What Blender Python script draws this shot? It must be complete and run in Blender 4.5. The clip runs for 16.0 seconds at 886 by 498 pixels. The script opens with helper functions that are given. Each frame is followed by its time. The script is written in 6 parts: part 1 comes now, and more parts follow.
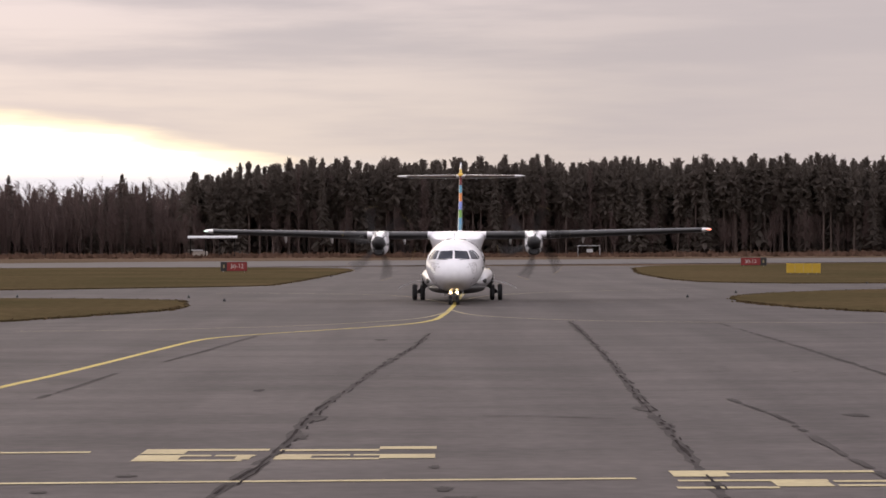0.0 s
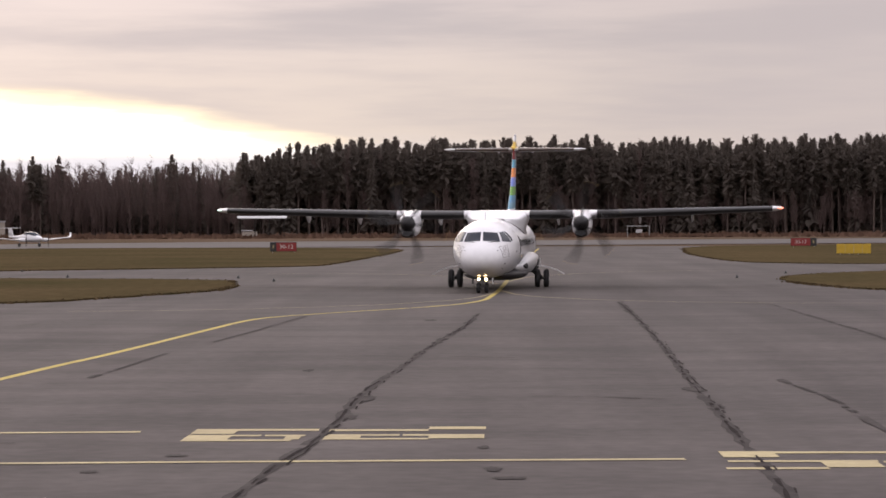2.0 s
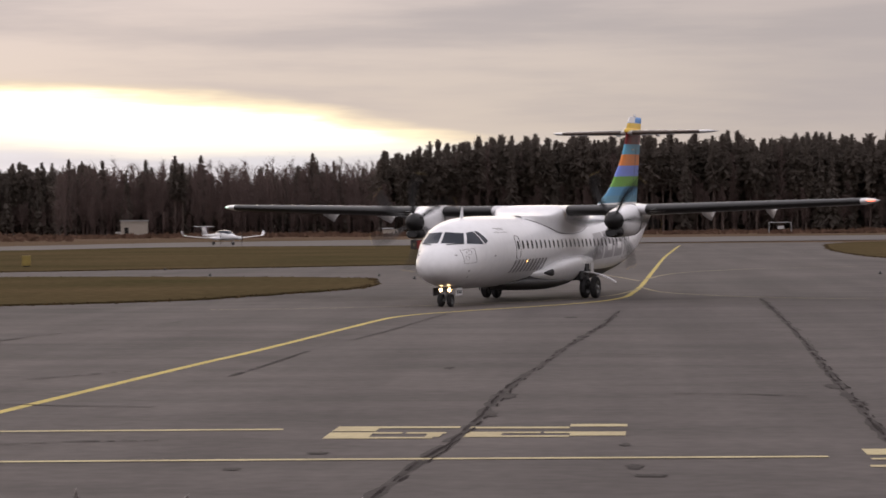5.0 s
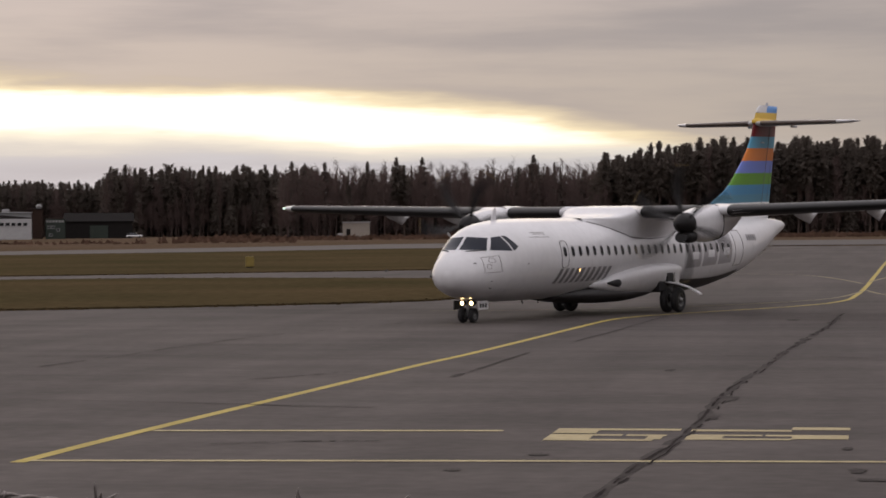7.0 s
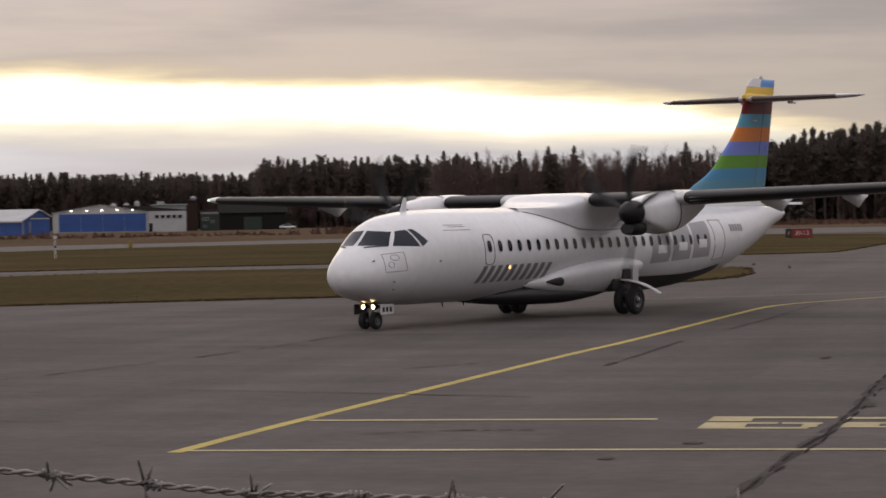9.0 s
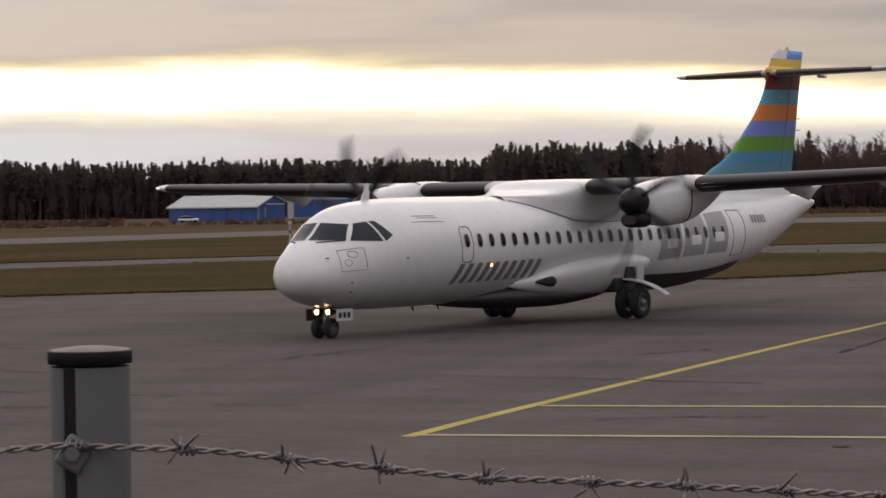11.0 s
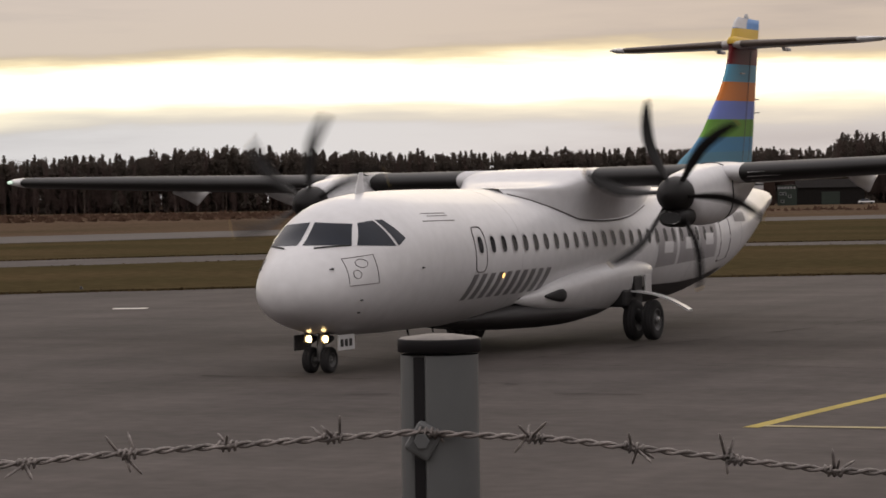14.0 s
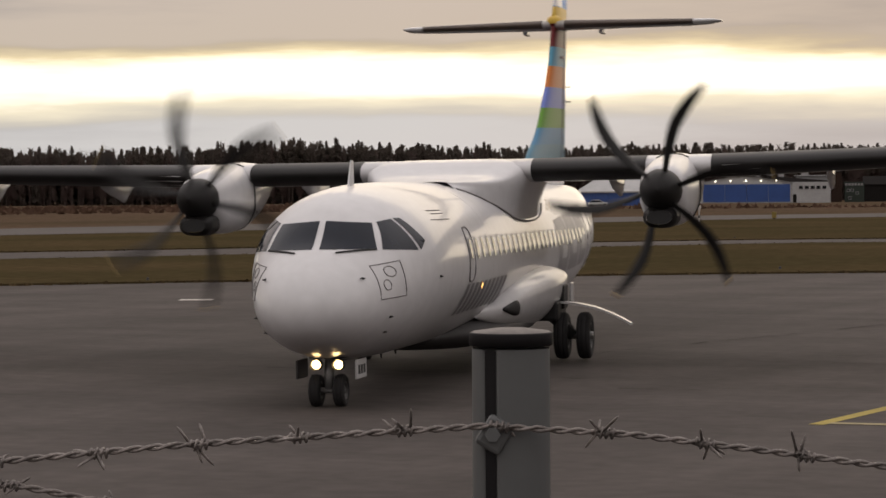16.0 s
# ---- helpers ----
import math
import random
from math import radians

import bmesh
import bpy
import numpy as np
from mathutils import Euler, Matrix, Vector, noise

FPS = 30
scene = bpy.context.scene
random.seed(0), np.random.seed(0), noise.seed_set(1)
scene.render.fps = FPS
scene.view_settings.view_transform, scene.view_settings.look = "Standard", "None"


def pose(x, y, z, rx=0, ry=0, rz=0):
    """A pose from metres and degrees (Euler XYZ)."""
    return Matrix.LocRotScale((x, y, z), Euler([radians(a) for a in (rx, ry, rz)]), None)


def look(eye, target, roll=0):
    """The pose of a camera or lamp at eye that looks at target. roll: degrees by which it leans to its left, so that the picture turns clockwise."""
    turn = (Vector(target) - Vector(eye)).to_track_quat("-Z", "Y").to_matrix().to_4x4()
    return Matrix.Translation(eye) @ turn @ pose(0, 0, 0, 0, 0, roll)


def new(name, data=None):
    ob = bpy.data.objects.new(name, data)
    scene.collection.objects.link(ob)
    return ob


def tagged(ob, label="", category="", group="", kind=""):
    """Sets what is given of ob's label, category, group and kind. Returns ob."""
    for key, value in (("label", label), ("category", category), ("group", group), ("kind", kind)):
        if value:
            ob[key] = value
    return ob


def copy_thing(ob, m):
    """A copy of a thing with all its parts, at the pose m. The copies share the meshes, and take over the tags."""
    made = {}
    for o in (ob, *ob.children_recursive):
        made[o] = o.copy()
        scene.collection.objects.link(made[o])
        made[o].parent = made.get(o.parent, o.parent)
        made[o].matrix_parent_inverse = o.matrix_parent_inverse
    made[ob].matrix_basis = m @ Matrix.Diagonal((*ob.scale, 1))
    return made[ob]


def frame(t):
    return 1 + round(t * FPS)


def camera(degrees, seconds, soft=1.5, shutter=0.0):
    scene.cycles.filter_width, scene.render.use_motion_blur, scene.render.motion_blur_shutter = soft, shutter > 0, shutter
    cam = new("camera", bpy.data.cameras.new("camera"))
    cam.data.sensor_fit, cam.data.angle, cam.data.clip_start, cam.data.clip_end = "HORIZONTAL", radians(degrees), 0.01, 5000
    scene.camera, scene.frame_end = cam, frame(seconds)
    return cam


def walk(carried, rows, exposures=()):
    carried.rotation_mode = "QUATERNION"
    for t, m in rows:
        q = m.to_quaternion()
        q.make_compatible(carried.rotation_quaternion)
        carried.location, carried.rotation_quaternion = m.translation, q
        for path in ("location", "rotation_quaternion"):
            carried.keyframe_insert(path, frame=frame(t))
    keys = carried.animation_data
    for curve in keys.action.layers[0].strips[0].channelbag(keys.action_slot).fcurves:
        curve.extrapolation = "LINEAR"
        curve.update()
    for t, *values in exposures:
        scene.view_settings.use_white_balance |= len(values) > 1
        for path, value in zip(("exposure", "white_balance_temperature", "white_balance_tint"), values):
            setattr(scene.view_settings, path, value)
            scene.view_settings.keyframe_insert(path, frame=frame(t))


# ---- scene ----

# ------------------------------------------------------------ camera
EYE_Z = 3.08
cam = camera(18.91, 16.0, soft=1.6, shutter=0.5)
CAM_ROWS = [(0, 0.00, -0.14, 0.19), (0.5, -0.02, -0.23, 0.10), (1, 0.13, -0.26, 0.15), (1.5, 0.64, -0.45, 0.17), (2, 1.06, -0.56, 0.19), (2.5, 1.25, -0.63, 0.16), (3, 1.54, -0.71, 0.24), (3.5, 2.10, -0.73, 0.17), (6, 6.63, -0.37, 0.61), (6.5, 8.21, -0.28, 0.51), (7, 8.83, -0.53, 0.38), (7.5, 9.85, -0.77, 0.47), (8, 10.32, -0.76, 0.53), (8.5, 10.82, -0.76, 0.79), (9, 12.11, -0.73, 0.87), (9.5, 13.38, -0.81, 0.88), (10, 14.85, -0.86, 1.04), (12.5, 20.04, -1.15, 0.53), (13, 21.46, -1.14, 0.77), (13.5, 23.22, -1.06, 0.81), (14, 24.49, -1.09, 0.84), (14.5, 24.80, -1.17, 0.72), (15, 25.45, -1.20, 0.40), (15.5, 25.91, -1.19, 0.27), (16, 25.91, -1.21, 0.40)]
EXPOSURES = [(0, 0.50, 6500, 15), (3.5, 0.55, 6500, 15), (6.0, -0.05, 6600, 12), (7.0, -0.16, 6600, 12), (8.0, -0.03, 6600, 12), (9.0, -0.12, 6620, 11), (10.0, -0.14, 6650, 10), (12.5, -0.12, 6850, 10), (14.5, -0.18, 6950, 10), (16.0, -0.30, 7050, 10)]


def sway(t):
    """The hand-held eye drifts a few millimetres to its left late in the shot."""
    return 0.0045 * (1 - 2 * min(1, max(0, (t - 12.5) / 3.5)))


walk(cam, [(t, pose(sway(t) * math.cos(radians(y)), sway(t) * math.sin(radians(y)), EYE_Z, 90 + p, r, y)) for t, y, p, r in CAM_ROWS], EXPOSURES)

# ------------------------------------------------------------ world and sun
SUN_AZ, SUN_EL = 17.0, 3.0   # degrees left of +Y, degrees up


def build_world():
    w = bpy.data.worlds.new("overcast_sky")
    scene.world = w
    w.use_nodes = True
    nt = w.node_tree
    nt.nodes.clear()
    N, L = nt.nodes.new, nt.links.new

    def math_(op, a, b=None, c=None, clamp=False):
        n = N("ShaderNodeMath")
        n.operation, n.use_clamp = op, clamp
        for i, v in enumerate((a, b, c)):
            if v is None:
                continue
            if isinstance(v, (int, float)):
                n.inputs[i].default_value = v
            else:
                L(v, n.inputs[i])
        return n.outputs[0]

    def smooth(v, lo, hi):
        n = N("ShaderNodeMapRange")
        n.interpolation_type = "SMOOTHSTEP"
        n.inputs["From Min"].default_value, n.inputs["From Max"].default_value = lo, hi
        L(v, n.inputs["Value"])
        return n.outputs[0]

    def mix(f, a, b):
        n = N("ShaderNodeMix")
        n.data_type = "RGBA"
        if isinstance(f, (int, float)):
            n.inputs[0].default_value = f
        else:
            L(f, n.inputs[0])
        for i, v in ((6, a), (7, b)):
            if isinstance(v, tuple):
                n.inputs[i].default_value = (*v, 1)
            else:
                L(v, n.inputs[i])
        return n.outputs[2]

    tc = N("ShaderNodeTexCoord")
    sep = N("ShaderNodeSeparateXYZ")
    L(tc.outputs["Generated"], sep.inputs[0])
    x, y, z = sep.outputs
    # cloud noise, stretched along the horizon
    mp = N("ShaderNodeMapping")
    mp.inputs["Scale"].default_value = (5, 5, 46)
    L(tc.outputs["Generated"], mp.inputs[0])
    no = N("ShaderNodeTexNoise")
    no.inputs["Scale"].default_value, no.inputs["Detail"].default_value = 1.0, 6.0
    no.inputs["Roughness"].default_value = 0.55
    L(mp.outputs[0], no.inputs[0])
    wob = math_("SUBTRACT", no.outputs[0], 0.5)
    # the gap in the cloud, low over the woods, widest towards the sun
    left = math_("MULTIPLY", x, -1.0)
    az_in = smooth(left, 0.015, 0.27)
    top = math_("ADD", math_("MULTIPLY_ADD", az_in, 0.0245, 0.0275), math_("MULTIPLY", wob, 0.034))
    low = math_("ADD", math_("MULTIPLY_ADD", az_in, 0.006, 0.0265), math_("MULTIPLY", wob, -0.026))
    d_top = math_("SUBTRACT", top, z)
    d_low = math_("SUBTRACT", z, low)
    g_top = smooth(d_top, -0.011, 0.007)
    g_low = smooth(d_low, -0.010, 0.009)
    front = smooth(y, -0.1, 0.5)
    near_az = math_("MULTIPLY", smooth(left, -0.02, 0.13), front)
    gap = math_("MULTIPLY", math_("MULTIPLY", g_top, g_low), near_az)
    # cloud deck colours
    up = smooth(z, 0.03, 0.13)
    deck = mix(up, (0.58, 0.52, 0.46), (0.61, 0.54, 0.535))
    thin = smooth(no.outputs[0], 0.38, 0.66)
    deck = mix(thin, deck, mix(up, (0.46, 0.425, 0.41), (0.40, 0.375, 0.39)))
    pale = mix(smooth(left, -0.16, 0.05), (0.47, 0.425, 0.42), deck)
    deck = mix(0.7, deck, pale)
    under = mix(thin, (0.62, 0.64, 0.68), (0.49, 0.505, 0.545))
    below = math_("MULTIPLY", math_("SUBTRACT", 1.0, smooth(d_low, -0.004, 0.006)), near_az)
    deck = mix(below, deck, under)
    # the deck thickens away from the sun
    thick = N("ShaderNodeMapRange")
    thick.inputs["From Min"].default_value, thick.inputs["From Max"].default_value = -0.05, 0.45
    thick.inputs["To Min"].default_value, thick.inputs["To Max"].default_value = 0.84, 1.17
    L(left, thick.inputs["Value"])
    shade = N("ShaderNodeVectorMath")
    shade.operation = "SCALE"
    L(deck, shade.inputs[0])
    L(thick.outputs[0], shade.inputs["Scale"])
    deck = shade.outputs[0]
    high = smooth(z, 0.14, 0.6)
    deck = mix(high, deck, (1.24, 1.20, 1.27))
    # glow: warm rim, white middle
    ramp = N("ShaderNodeValToRGB")
    e = ramp.color_ramp.elements
    e[0].position, e[0].color = 0.0, (0.52, 0.47, 0.42, 1)
    e[1].position, e[1].color = 1.0, (1.95, 1.86, 1.66, 1)
    for p, c in ((0.22, (0.70, 0.61, 0.47, 1)), (0.46, (1.02, 0.88, 0.60, 1)), (0.68, (1.5, 1.36, 1.06, 1))):
        k = e.new(p)
        k.color = c
    L(gap, ramp.inputs[0])
    # the lower rim is pale and hazy, the upper one warm
    ramp2 = N("ShaderNodeValToRGB")
    e2 = ramp2.color_ramp.elements
    e2[0].position, e2[0].color = 0.0, (0.60, 0.61, 0.63, 1)
    e2[1].position, e2[1].color = 1.0, (1.95, 1.86, 1.66, 1)
    for p, c in ((0.3, (0.78, 0.76, 0.70, 1)), (0.6, (1.08, 1.02, 0.84, 1))):
        k = e2.new(p)
        k.color = c
    L(gap, ramp2.inputs[0])
    nearer_top = smooth(math_("SUBTRACT", d_low, d_top), -0.006, 0.006)
    shine = mix(nearer_top, ramp2.outputs[0], ramp.outputs[0])
    col = mix(smooth(gap, 0.0, 0.22), deck, shine)
    bg = N("ShaderNodeBackground")
    L(col, bg.inputs[0])
    bg.inputs[1].default_value = 1.0
    sky = N("ShaderNodeTexSky")
    sky.sky_type, sky.sun_disc = "NISHITA", False
    sky.sun_elevation, sky.sun_rotation = radians(SUN_EL), radians(-SUN_AZ)
    bg2 = N("ShaderNodeBackground")
    L(sky.outputs[0], bg2.inputs[0])
    bg2.inputs[1].default_value = 0.0018
    add = N("ShaderNodeAddShader")
    L(bg.outputs[0], add.inputs[0])
    L(bg2.outputs[0], add.inputs[1])
    out = N("ShaderNodeOutputWorld")
    L(add.outputs[0], out.inputs[0])


build_world()
sun = new("sun", bpy.data.lights.new("sun", "SUN"))
sun.data.energy, sun.data.angle, sun.data.color = 0.5, radians(40), (1.0, 0.86, 0.66)
sun.matrix_world = look((-60 * math.sin(radians(SUN_AZ)), 60 * math.cos(radians(SUN_AZ)), 60 * math.tan(radians(SUN_EL + 3))), (0, 0, 0))


# ------------------------------------------------------------ materials
def mat(name, col, rough=0.6, metal=0.0, var=0.12, scale=3.0, fine=40.0, bump=0.0, col2=None, coat=0.0, obj_random=0.0, stretch=(1, 1, 1), spec=0.5):
    m = bpy.data.materials.new(name)
    m.use_nodes = True
    nt = m.node_tree
    b = nt.nodes["Principled BSDF"]
    N, L = nt.nodes.new, nt.links.new
    b.inputs["Roughness"].default_value, b.inputs["Metallic"].default_value = rough, metal
    b.inputs["Coat Weight"].default_value = coat
    b.inputs["Coat Roughness"].default_value = 0.05
    b.inputs["Specular IOR Level"].default_value = spec
    tc, mp = N("ShaderNodeTexCoord"), N("ShaderNodeMapping")
    mp.inputs["Scale"].default_value = stretch
    L(tc.outputs["Object"], mp.inputs[0])
    big, small = N("ShaderNodeTexNoise"), N("ShaderNodeTexNoise")
    for n, sc, de in ((big, scale, 4.0), (small, fine, 3.0)):
        n.inputs["Scale"].default_value, n.inputs["Detail"].default_value = sc, de
        L(mp.outputs[0], n.inputs[0])
    r = N("ShaderNodeMapRange")
    r.inputs["From Min"].default_value, r.inputs["From Max"].default_value = 0.3, 0.7
    L(big.outputs[0], r.inputs[0])
    mx = N("ShaderNodeMix")
    mx.data_type = "RGBA"
    c2 = col2 or tuple(c * (1 - 2 * var) for c in col)
    mx.inputs[6].default_value, mx.inputs[7].default_value = (*col, 1), (*c2, 1)
    L(r.outputs[0], mx.inputs[0])
    mu = N("ShaderNodeMix")
    mu.data_type, mu.blend_type = "RGBA", "MULTIPLY"
    mu.inputs[0].default_value = 1.0
    r2 = N("ShaderNodeMapRange")
    r2.inputs["From Min"].default_value, r2.inputs["From Max"].default_value = 0.3, 0.7
    r2.inputs["To Min"].default_value, r2.inputs["To Max"].default_value = 1 - var, 1 + var * 0.5
    L(small.outputs[0], r2.inputs[0])
    L(mx.outputs[2], mu.inputs[6])
    L(r2.outputs[0], mu.inputs[7])
    last = mu.outputs[2]
    if obj_random:
        geo = N("ShaderNodeNewGeometry")
        r3 = N("ShaderNodeMapRange")
        r3.inputs["To Min"].default_value, r3.inputs["To Max"].default_value = 1 - obj_random, 1 + obj_random
        L(geo.outputs["Random Per Island"], r3.inputs[0])
        m3 = N("ShaderNodeMix")
        m3.data_type, m3.blend_type = "RGBA", "MULTIPLY"
        m3.inputs[0].default_value = 1.0
        L(last, m3.inputs[6])
        L(r3.outputs[0], m3.inputs[7])
        last = m3.outputs[2]
    L(last, b.inputs["Base Color"])
    if bump:
        bp = N("ShaderNodeBump")
        bp.inputs["Strength"].default_value = bump
        bp.inputs["Distance"].default_value = 0.02
        L(small.outputs[0], bp.inputs["Height"])
        L(bp.outputs[0], b.inputs["Normal"])
    return m


def glow(name, col, strength):
    m = bpy.data.materials.new(name)
    m.use_nodes = True
    b = m.node_tree.nodes["Principled BSDF"]
    b.inputs["Base Color"].default_value = (*col, 1)
    b.inputs["Emission Color"].default_value = (*col, 1)
    b.inputs["Emission Strength"].default_value = strength
    return m


def asphalt_material():
    m = mat("asphalt", (0.088, 0.075, 0.070), 0.9, var=0.16, scale=0.06, fine=3.0, bump=0.25, col2=(0.064, 0.0555, 0.052), spec=0.10)
    nt = m.node_tree
    N, L = nt.nodes.new, nt.links.new
    b = nt.nodes["Principled BSDF"]
    src = b.inputs["Base Color"].links[0].from_socket
    tc, mp = N("ShaderNodeTexCoord"), N("ShaderNodeMapping")
    mp.inputs["Scale"].default_value = (0.9, 0.05, 1)
    mp.inputs["Rotation"].default_value = (0, 0, radians(6))
    L(tc.outputs["Object"], mp.inputs[0])
    n = N("ShaderNodeTexNoise")
    n.inputs["Scale"].default_value, n.inputs["Detail"].default_value = 0.5, 5.0
    L(mp.outputs[0], n.inputs[0])
    r = N("ShaderNodeMapRange")
    r.inputs["From Min"].default_value, r.inputs["From Max"].default_value = 0.35, 0.65
    r.inputs["To Min"].default_value, r.inputs["To Max"].default_value = 0.84, 1.08
    L(n.outputs[0], r.inputs[0])
    # broad patches of older and newer surfacing
    vo = N("ShaderNodeTexVoronoi")
    vo.inputs["Scale"].default_value = 0.045
    mp2 = N("ShaderNodeMapping")
    mp2.inputs["Scale"].default_value = (1.0, 0.55, 1)
    L(tc.outputs["Object"], mp2.inputs[0])
    L(mp2.outputs[0], vo.inputs[0])
    r4 = N("ShaderNodeMapRange")
    r4.inputs["To Min"].default_value, r4.inputs["To Max"].default_value = 0.92, 1.06
    L(vo.outputs["Color"], r4.inputs[0])
    # damp blotches and tyre scuffs lying across the lanes
    mp3, blot, r5 = N("ShaderNodeMapping"), N("ShaderNodeTexNoise"), N("ShaderNodeMapRange")
    mp3.inputs["Scale"].default_value = (0.16, 0.42, 1)
    L(tc.outputs["Object"], mp3.inputs[0])
    blot.inputs["Scale"].default_value, blot.inputs["Detail"].default_value, blot.inputs["Roughness"].default_value = 1.0, 9.0, 0.62
    L(mp3.outputs[0], blot.inputs[0])
    r5.inputs["From Min"].default_value, r5.inputs["From Max"].default_value = 0.34, 0.62
    r5.inputs["To Min"].default_value, r5.inputs["To Max"].default_value = 0.78, 1.07
    L(blot.outputs[0], r5.inputs[0])
    m5 = N("ShaderNodeMath")
    m5.operation = "MULTIPLY"
    L(r5.outputs[0], m5.inputs[0])
    L(r4.outputs[0], m5.inputs[1])
    mm = N("ShaderNodeMath")
    mm.operation = "MULTIPLY"
    L(r.outputs[0], mm.inputs[0])
    L(m5.outputs[0], mm.inputs[1])
    mu = N("ShaderNodeMix")
    mu.data_type, mu.blend_type = "RGBA", "MULTIPLY"
    mu.inputs[0].default_value = 1.0
    L(src, mu.inputs[6])
    L(mm.outputs[0], mu.inputs[7])
    L(mu.outputs[2], b.inputs["Base Color"])
    return m


def let_light_through(m, share):
    """Thin sprays of needles and twigs pass part of the light on."""
    nt = m.node_tree
    b, out = nt.nodes["Principled BSDF"], nt.nodes["Material Output"]
    tr, mx = nt.nodes.new("ShaderNodeBsdfTranslucent"), nt.nodes.new("ShaderNodeMixShader")
    nt.links.new(b.inputs["Base Color"].links[0].from_socket, tr.inputs["Color"])
    mx.inputs[0].default_value = share
    nt.links.new(b.outputs[0], mx.inputs[1])
    nt.links.new(tr.outputs[0], mx.inputs[2])
    nt.links.new(mx.outputs[0], out.inputs["Surface"])


def fin_material():
    """White fin painted in level stripes; heights in metres over the ground."""
    m = mat("striped_fin_paint", (0.8, 0.8, 0.8), 0.4, var=0.04, spec=0.25)
    nt = m.node_tree
    N, L = nt.nodes.new, nt.links.new
    b = nt.nodes["Principled BSDF"]
    tc, sp = N("ShaderNodeTexCoord"), N("ShaderNodeSeparateXYZ")
    L(tc.outputs["Object"], sp.inputs[0])
    r = N("ShaderNodeMapRange")
    r.inputs["From Min"].default_value, r.inputs["From Max"].default_value = 3.0, 8.0
    # stripes rise slightly towards the rear
    ad = N("ShaderNodeMath")
    ad.operation, ad.inputs[1].default_value = "MULTIPLY_ADD", 0.02
    L(sp.outputs[1], ad.inputs[0])
    ad.inputs[2].default_value = 0.26
    a2 = N("ShaderNodeMath")
    a2.operation = "ADD"
    L(ad.outputs[0], a2.inputs[0])
    L(sp.outputs[2], a2.inputs[1])
    L(a2.outputs[0], r.inputs[0])
    cr = N("ShaderNodeValToRGB")
    cr.color_ramp.interpolation = "CONSTANT"
    e = cr.color_ramp.elements
    stripes = ((3.86, (0.07, 0.20, 0.28)), (4.18, (0.045, 0.19, 0.34)), (4.55, (0.09, 0.24, 0.018)), (5.0, (0.13, 0.18, 0.50)), (5.47, (0.56, 0.17, 0.03)),
               (5.96, (0.085, 0.28, 0.40)), (6.41, (0.13, 0.012, 0.014)), (6.93, (0.60, 0.40, 0.07)), (7.34, (0.09, 0.24, 0.52)))
    e[0].position, e[0].color = 0.0, (0.74, 0.74, 0.74, 1)
    e[1].position, e[1].color = (stripes[0][0] - 3) / 5, (*stripes[0][1], 1)
    for zz, c in stripes[1:]:
        k = e.new((zz - 3) / 5)
        k.color = (*c, 1)
    L(r.outputs[0], cr.inputs[0])
    L(cr.outputs[0], b.inputs["Base Color"])
    return m


